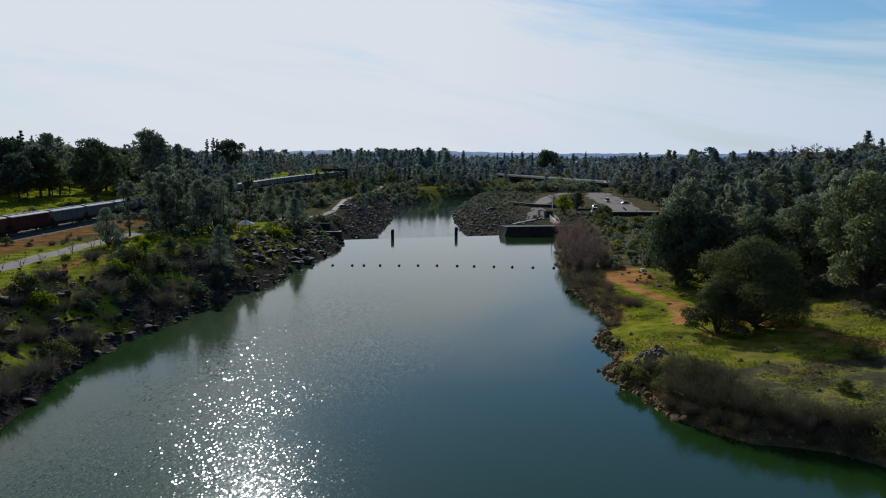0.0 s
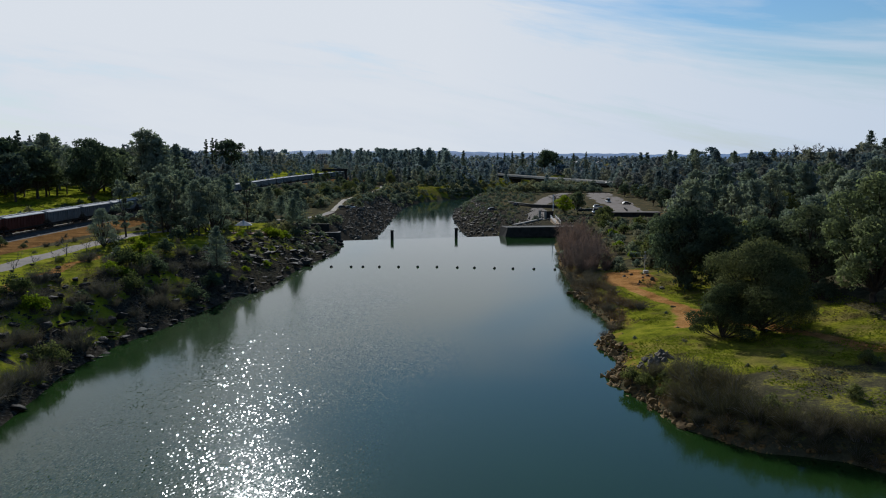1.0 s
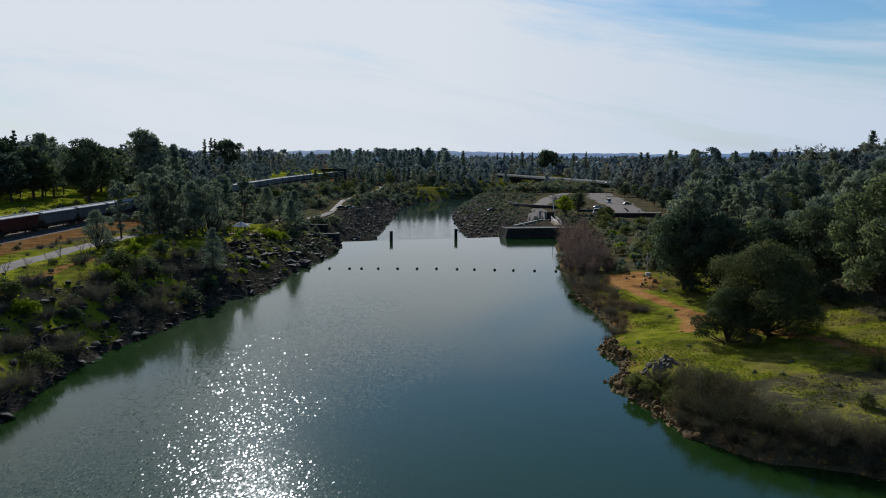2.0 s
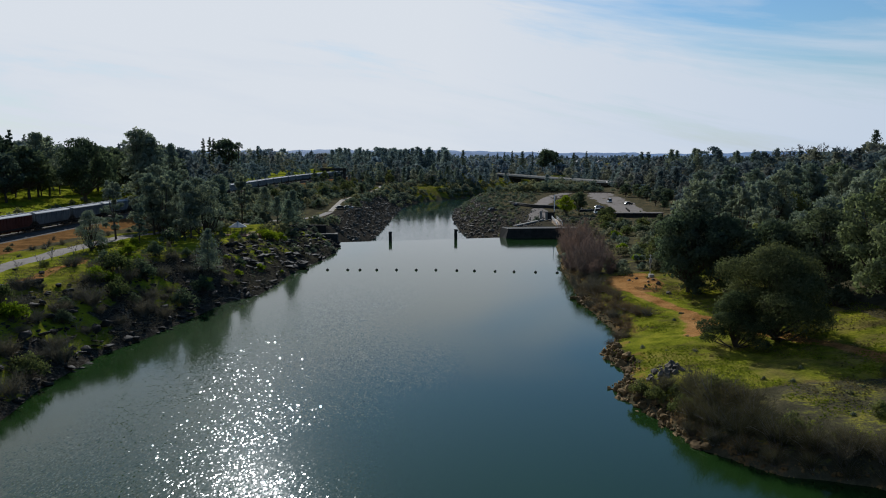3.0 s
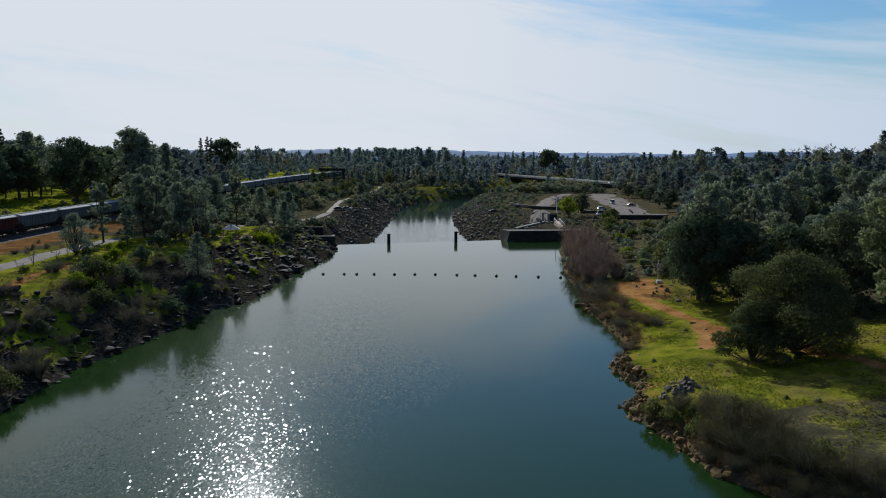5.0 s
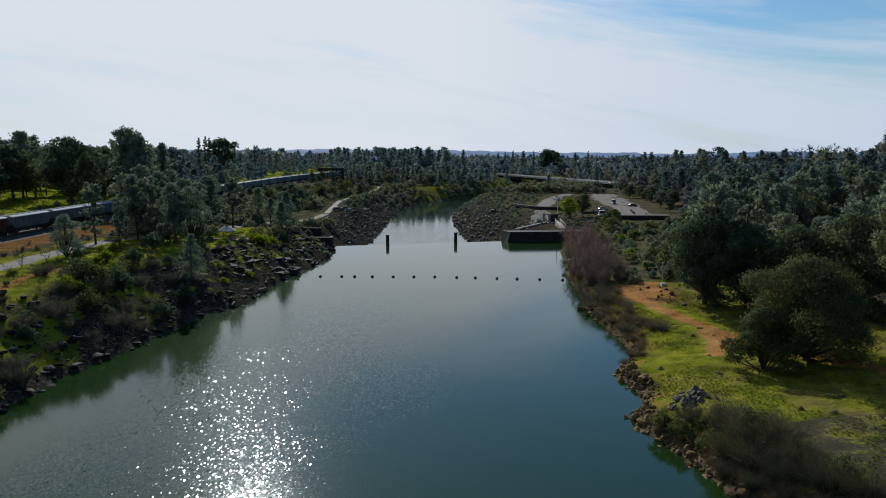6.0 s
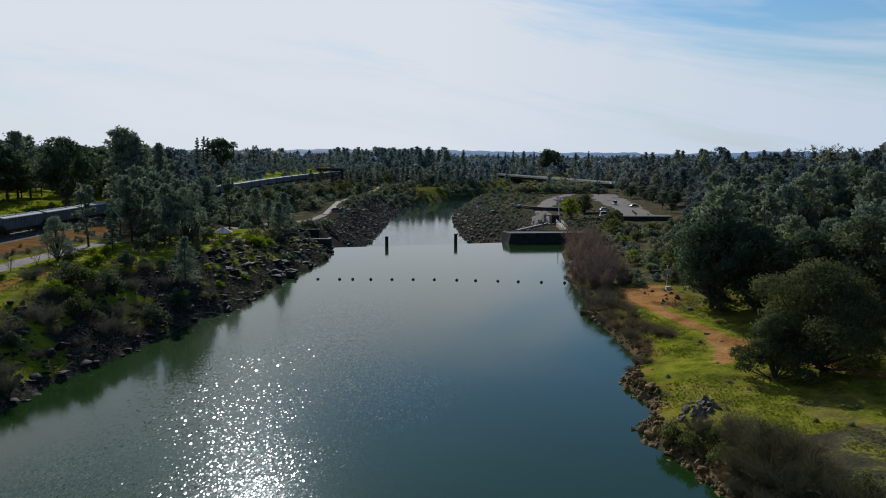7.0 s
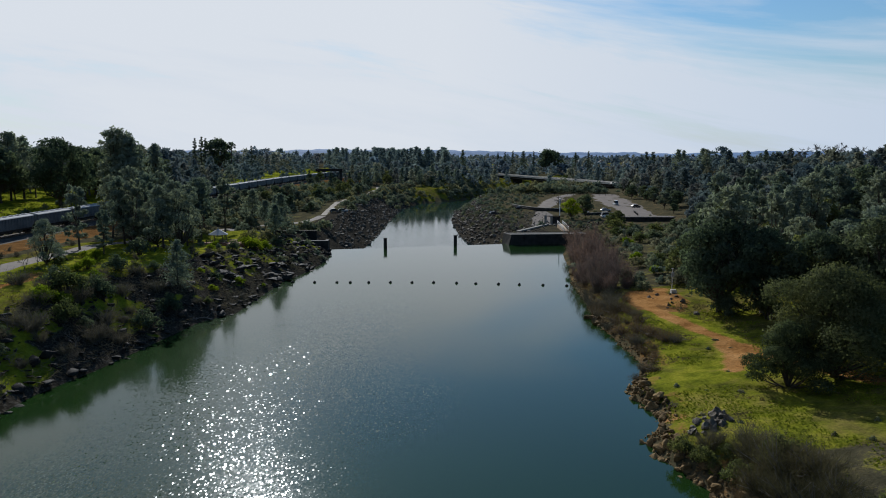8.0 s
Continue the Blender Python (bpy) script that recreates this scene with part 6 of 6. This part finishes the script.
def build_hatchery():
    s = thing("fish_ladder_gate", (39, 308, 2.9), "pale concrete gate structure with dark steel frame", "structure")
    part("post", boxes((-1.4, -0.5, -0.5, 0.5, 0, 3.6), bevel=0.05), M_CONC, s)
    part("post", boxes((0.9, 1.8, 0.4, 1.3, 0, 3.3), bevel=0.05), M_CONC, s)
    part("gate_frame", boxes((-0.5, 4.6, 0.8, 1.1, 3.0, 3.3), (4.3, 4.6, 0.8, 1.1, 0, 3.3), (1.8, 2.1, 0.8, 1.1, 0, 3.3), (2.1, 4.3, 1.0, 1.1, 0.2, 2.9)), M_UNDER, s, "dark steel frame and gate leaf")
    part("sill", boxes((-2, 5.2, -0.8, 2.4, -1.6, 0.12), bevel=0.04), M_CONC, s)
    s = thing("walkway_ramp", (41.5, 281.5, 3.1), "tan sloping walkway with pale railings", "ramp")
    bm = bmesh.new()
    rows = [(-0.9, 0, 0.3), (0.9, 0, 0.3), (0.9, 14, 1.3), (-0.9, 14, 1.3)]
    hi = [bm.verts.new(p) for p in rows]
    lo = [bm.verts.new((x, y, -2.2)) for x, y, z in rows]
    bm.faces.new(hi)
    for i in range(4):
        bm.faces.new((lo[i], lo[(i + 1) % 4], hi[(i + 1) % 4], hi[i]))
    part("deck", bm, M_TAN, s, "tan deck")
    for i in range(8):
        for x in (-0.9, 0.9):
            part("rail_post", boxes((x - 0.05, x + 0.05, i * 2 - 0.05, i * 2 + 0.05, 0.2 + i * 0.143, 1.5 + i * 0.143)), M_WHITE, s)
    for x in (-0.9, 0.9):
        bm = bmesh.new()
        rod(bm, (x, 0, 1.5), (x, 14, 2.5), 0.05)
        rod(bm, (x, 0, 0.95), (x, 14, 1.95), 0.04)
        part("handrail", bm, M_WHITE, s)
    # plain mast; the small head on top is an added part, no lamp
    s = thing("light_pole", (43.6, 310, 2.8), "tall plain pale steel mast", "lamp pole")
    part("pole", rod(bmesh.new(), (0, 0, -0.3), (0, 0, 9.5), 0.2, 0.13, 10), M_WHITE, s)
    part("lamp_head", boxes((-0.3, 0.3, -0.2, 0.2, 9.5, 9.7), bevel=0.04), M_WHITE, s)
    for k, (x0, y0, x1, y1, w) in enumerate(((25, 280, 38.5, 306, 1.3), (22.5, 277.5, 29.5, 278.5, 2.0))):
        a = Vector((x1 - x0, y1 - y0, 0))
        s = thing("concrete_walkway", (x0, y0, float(max(ground_z(x0, y0), ground_z(x1, y1))) + 0.35), "pale concrete walkway slab beside the dam", "walkway", "walkways by the dam", math.degrees(math.atan2(a.y, a.x)))
        part("slab", boxes((0, a.length, -w / 2, w / 2, -0.35, 0.1), bevel=0.05), M_CONC if k != 1 else M_TAN, s)
        for q in (0.15, 0.5, 0.85):
            part("support", boxes((a.length * q - 0.2, a.length * q + 0.2, -0.25, 0.25, -3.5, -0.35)), M_DARKCONC, s)
    # low building with dark bays, set into the slope
    s = thing("pump_house", (66, 322, 0), "low grey concrete building with dark bays", "building")
    part("wall", boxes((0, 24, 0, 5, -2.5, 4.4), bevel=0.08), M_DARKCONC, s)
    part("roof", boxes((-0.3, 24.3, -0.4, 5.3, 4.4, 4.75), bevel=0.05), M_ROAD, s)
    for i in range(6):
        # flat dark panel on the wall face in place of the opening's shade
        part("bay", boxes((1.5 + i * 3.8, 4.0 + i * 3.8, -0.05, 0.05, 0.9, 3.6)), M_UNDER, s, "dark flat panel standing for a shaded bay")
        part("pilaster", boxes((0.7 + i * 3.8, 1.2 + i * 3.8, -0.25, 0, -2.5, 4.3)), M_DARKCONC, s)
    # curved retaining wall round the drive: dark face, pale coping
    bend = [(33, 402), (38.5, 386), (43, 376), (50.5, 371), (58, 372), (64, 378)]
    strip_wall("drive_wall", bend, 1.3, 0.5, "curved dark retaining wall with a pale coping round the drive")
    strip_wall("yard_wall", [(60, 349), (66, 352), (74, 352)], 0.9, 0.4, "low concrete wall at the edge of the yard")
    first = None
    for i in range(9):
        x, y = 85.5 - 0.3 * i, 367 - 2.0 * i
        if first is None:
            first = thing("bollard", (x, y, float(ground_z(x, y))), "short dark post in a row along the lot", "bollard", "bollards by the lot")
            part("post", boxes((-0.18, 0.18, -0.18, 0.18, -0.3, 0.9), bevel=0.03), M_UNDER, first)
            part("cap", boxes((-0.21, 0.21, -0.21, 0.21, 0.9, 0.98)), M_CONC, first)
        else:
            copy_thing(first, pose(x, y, float(ground_z(x, y))))
    g = thing("guard_rail", (50, 505, float(ground_z(80, 505))), "dark guard rail at the far edge of the lot", "railing")
    for i in range(16):
        part("post", boxes((i * 4 - 0.1, i * 4 + 0.1, -0.1, 0.1, -0.8, 1.1)), M_UNDER, g)
    part("beam", boxes((-0.5, 60.5, -0.16, -0.1, 0.6, 1.0)), M_UNDER, g)


build_hatchery()


def parked_car(paint, label, tall=0.0):
    c = thing("parked_car", (0, 0, -900), label, "car", "parked vehicles")
    side = [(-2.25, 0.35), (-2.25, 0.8), (-2.1, 0.95), (-1.1, 1.0 + tall * 0.3), (1.0, 1.0 + tall * 0.3), (2.15, 0.85), (2.25, 0.6), (2.2, 0.35)]
    bm = prism(side, -0.88, 0.88)
    bmesh.ops.bevel(bm, geom=bm.edges[:], offset=0.05, segments=2, affect="EDGES")
    part("body", bm, paint, c)
    top = 1.45 + tall
    bm = prism([(-1.95 - tall * 0.2, 0.95), (-1.4 - tall * 0.4, top), (0.35, top), (1.15, 0.97)], -0.74, 0.74)
    part("window_band", bm, M_GLASS, c, "dark tinted windows")
    part("roof", boxes((-1.4 - tall * 0.4, 0.35, -0.73, 0.73, top, top + 0.05), bevel=0.02), paint, c)
    for x in (-1.4, 1.4):
        for y in (-0.86, 0.86):
            w = part("wheel", rod(bmesh.new(), (x, y - 0.1, 0.33), (x, y + 0.1, 0.33), 0.33, 0.33, 16), M_BLACK, c)
            part("rim", rod(bmesh.new(), (x, y - 0.12, 0.33), (x, y + 0.12, 0.33), 0.19, 0.19, 10), M_PALEROOF, w)
    part("bumper", boxes((2.18, 2.34, -0.8, 0.8, 0.4, 0.62), (-2.34, -2.18, -0.8, 0.8, 0.4, 0.62), bevel=0.03), M_UNDER, c)
    return c


WHITE_VAN, DARK_CAR, SILVER_CAR = parked_car(M_WHITE, "white van parked on the lot", 0.9), parked_car(M_CARDARK, "dark saloon car parked on the lot"), parked_car(M_CARBLUE, "silver car parked at the roadside")
for proto, x, y, turn in ((WHITE_VAN, 88, 415, 95), (DARK_CAR, 94, 398, 20), (SILVER_CAR, 74, 372, 10), (WHITE_VAN, 67, 338, 5), (SILVER_CAR, 62, 352, 0), (DARK_CAR, 36, 385, 70), (DARK_CAR, 22, 352, 30),
                          (DARK_CAR, -46, 352, 20), (SILVER_CAR, -43, 356, 15)):
    put(proto, x, y, 1.0, turn, -0.09)


# ---- park on the railway bank ----
def build_park():
    zg = float(ground_z(-56, 216))
    g = thing("gazebo", (-56, 216, zg), "open picnic gazebo with a pale pyramid roof", "gazebo", turn=15)
    g.scale = (0.85, 0.85, 0.85)
    for i in range(6):
        a = i * math.pi / 3
        part("post", boxes((2.3 * math.cos(a) - 0.09, 2.3 * math.cos(a) + 0.09, 2.3 * math.sin(a) - 0.09, 2.3 * math.sin(a) + 0.09, -0.8, 2.5)), M_WOOD, g)
    bm = bmesh.new()
    bmesh.ops.create_cone(bm, cap_ends=True, segments=6, radius1=3.2, radius2=0.15, depth=1.5, matrix=Matrix.Translation((0, 0, 3.2)))
    part("roof", bm, M_PALEROOF, g, "pale metal roof")
    part("ring_beam", rod(bmesh.new(), (0, 0, 2.3), (0, 0, 2.46), 2.6, 2.6, 6), M_WOOD, g)
    bm = bmesh.new()
    bmesh.ops.create_cone(bm, cap_ends=True, segments=8, radius1=0.3, radius2=0.05, depth=0.4, matrix=Matrix.Translation((0, 0, 4.1)))
    part("finial", bm, M_PALEROOF, g)
    zg2 = float(ground_z(-54, 213))
    p = thing("terrace_slab", (-54.5, 213.5, zg2 + 0.15), "reddish paved terrace beside the gazebo", "terrace", turn=10)
    part("slab", boxes((-5.5, 5.5, -2.5, 2.5, -1.2, 0.1), bevel=0.05), M_REDWOOD, p)
    first = None
    for x, y in ((-57.5, 213.5), (-54, 213), (-51.5, 213.8), (-61.5, 212)):
        z = zg2 + 0.26 if x > -60 else float(ground_z(x, y))
        if first is None:
            first = thing("picnic_table", (x, y, z), "weathered picnic table with benches on the terrace", "table", "picnic tables", 20)
            part("tabletop", boxes((-0.9, 0.9, -0.38, 0.38, 0.7, 0.76)), M_WOOD, first)
            for s in (-0.7, 0.7):
                part("bench", boxes((-0.9, 0.9, s - 0.14, s + 0.14, 0.42, 0.47)), M_WOOD, first)
            for s in (-0.65, 0.65):
                part("leg_frame", boxes((s - 0.04, s + 0.04, -0.75, 0.75, 0.34, 0.42), (s - 0.04, s + 0.04, -0.45, -0.35, -0.1, 0.7), (s - 0.04, s + 0.04, 0.35, 0.45, -0.1, 0.7)), M_WOOD, first)
        else:
            copy_thing(first, pose(x, y, z, 0, 0, random.uniform(0, 90)))
    # low dry-stone wall by the path
    w = thing("stone_wall", (-66.5, 119.5, float(ground_z(-65, 122))), "low dark dry-stone wall beside the footpath", "wall", turn=62)
    me = rock_mesh(77, M_UNDER, 0.8, 1)
    for i in range(13):
        for k in (0, 1):
            b = part("stone", me, None, w)
            b.matrix_basis = pose(i * 0.62 + 0.3 * k, random.uniform(-0.12, 0.12), 0.15 + 0.45 * k, 0, 0, random.uniform(0, 360)) @ Matrix.Diagonal((0.85, 0.7, 0.75, 1))
    for x, y, s in ((-64.5, 152, 1.1), (-63.4, 153.5, 0.9), (-66.5, 133.5, 0.9), (-61, 168, 1.2), (-60, 146, 0.8), (-73, 124, 0.5), (-72.5, 130, 0.5), (-72.8, 137, 0.5), (-72.6, 145, 0.5), (-72.4, 152, 0.5)):
        rock(ROCKS, x, y, s, "landscape boulder in the grass of the park", "boulders in the park", 0.3)
    s = thing("gauge_post", (43.5, 169, float(ground_z(43.5, 169))), "pale post with a grey equipment box", "post")
    s.scale = (0.8, 0.8, 0.85)
    part("post", rod(bmesh.new(), (0, 0, -0.5), (0, 0, 5.2), 0.11, 0.09, 10), M_PALECONC, s)
    part("equipment_box", boxes((-0.35, 0.35, -0.32, -0.1, 3.4, 4.5), bevel=0.03), M_PALEROOF, s)
    part("cap", boxes((-0.2, 0.2, -0.2, 0.2, 5.2, 5.35)), M_PALEROOF, s)
    s = thing("footing_block", (43.5, 168, float(ground_z(43.5, 168))), "square concrete footing block by the post", "block")
    part("block", boxes((-0.5, 0.5, -0.5, 0.5, -0.3, 0.6), bevel=0.04), M_PALECONC, s)
    # drifted dead branches at the shore
    for x, y, turn, s in ((-48.5, 78, -70, 0.9), (-40.5, 157, -60, 0.9), (33, 83, 30, 0.6)):
        v, f = bare(int(90 + x), 7, 5, 3, 0.03)
        ob = new("fallen_branch", mesh_of("fallen_branch", v, f, M_GREYBARK, True))
        ob.matrix_basis = pose(x, y, max(float(ground_z(x, y)), 0) + 0.25, 78, 0, turn) @ Matrix.Diagonal((s, s, s, 1))
        tagged(ob, "dead grey branch fallen at the water's edge", "branch", "fallen branches")


build_park()


# ---- far structures ----
def build_far():
    a, b, z = Vector((44, 835, 0)), Vector((124, 570, 0)), 8.0
    d = b - a
    br = thing("road_bridge", (a.x, a.y, z), "long concrete road bridge over the river, lit top painted pale", "bridge", turn=math.degrees(math.atan2(d.y, d.x)))
    n = d.length
    # deck and parapets get a paler colour to stand for the sunlit top
    part("deck", boxes((0, n, -6, 6, -0.6, 0), bevel=0.05), M_PALECONC, br)
    for y in (-4.2, 0, 4.2):
        part("girder", boxes((0, n, y - 0.4, y + 0.4, -2.6, -0.6)), M_DARKCONC, br)
    for y in (-6, 5.7):
        part("parapet", boxes((0, n, y, y + 0.3, 0, 0.8), bevel=0.03), M_PALECONC, br)
    for i in range(1, 6):
        p = part("pier", boxes((n * i / 6 - 0.8, n * i / 6 + 0.8, -4.5, 4.5, -14, -2.9), bevel=0.1), M_DARKCONC, br)
        part("pier_cap", boxes((n * i / 6 - 1.2, n * i / 6 + 1.2, -5.5, 5.5, -2.95, -2.55)), M_DARKCONC, p)
    o = thing("rail_overpass", (-95, 605, 15.4), "dark steel overpass crossing the railway", "bridge")
    part("deck", boxes((0, 20, 0, 7, 0, 0.5)), M_DARKCONC, o)
    part("girder", boxes((0, 20, -0.3, 0.1, 0.5, 2.0)), M_UNDER, o)
    for x in (1, 17.5):
        part("pier", boxes((x, x + 1.6, 1, 6, -7, 0)), M_DARKCONC, o)
    rng = random.Random(5)
    for i in range(26):
        y = rng.uniform(760, 1500)
        x = y * rng.uniform(-0.08, 0.26)
        if abs(x - 49 - (819 - y) * 0.3) < 40 and y < 900:
            continue
        if float(river_gap(x, y)) < 25:
            continue
        zz = float(ground_z(x, y))
        h = thing("house", (x, y, zz), "pale suburban house with a low gabled roof among trees", "house", "houses beyond the river", rng.uniform(-40, 40))
        w, l, t = rng.uniform(9, 14), rng.uniform(8, 10), rng.uniform(3.5, 6.5)
        part("wall", boxes((-w / 2, w / 2, -l / 2, l / 2, -1, t)), M_STUCCO, h)
        part("roof", prism([(-l / 2 - 0.6, t), (l / 2 + 0.6, t), (0, t + 2.6)], -w / 2 - 0.5, w / 2 + 0.5), M_SHINGLE if i % 3 else M_PALEROOF, h)
        h.children[-1].matrix_basis = pose(0, 0, 0, 0, 0, 90)
        for k in (-0.3, 0.0, 0.3):
            part("window", boxes((k * w - 0.6, k * w + 0.6, -l / 2 - 0.06, -l / 2 + 0.02, 1.2, 2.5)), M_GLASS, h)
    # ridges on the horizon, blue only from haze put into their colour
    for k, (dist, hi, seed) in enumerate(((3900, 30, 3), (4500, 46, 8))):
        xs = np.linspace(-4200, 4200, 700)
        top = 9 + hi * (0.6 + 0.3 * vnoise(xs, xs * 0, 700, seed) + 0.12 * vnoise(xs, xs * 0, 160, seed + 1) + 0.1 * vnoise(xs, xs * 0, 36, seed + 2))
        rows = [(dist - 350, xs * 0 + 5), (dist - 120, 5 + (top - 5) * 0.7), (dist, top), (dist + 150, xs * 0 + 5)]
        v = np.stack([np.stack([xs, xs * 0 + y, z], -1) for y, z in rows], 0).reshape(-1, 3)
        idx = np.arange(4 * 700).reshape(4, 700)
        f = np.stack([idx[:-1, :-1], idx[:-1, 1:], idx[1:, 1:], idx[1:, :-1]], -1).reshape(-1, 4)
        tagged(new("backdrop", mesh_of("backdrop", v, f, M_RIDGE, True)), "low wooded ridge on the horizon, haze painted as blue colour", "hills", kind="structure")


# aerial haze stands in the ridge's blue base colour
M_RIDGE = surface("haze_blue_ridge", (0.1, 0.18, 0.32), (0.15, 0.24, 0.4), 0.01, 0.95, relief=0)
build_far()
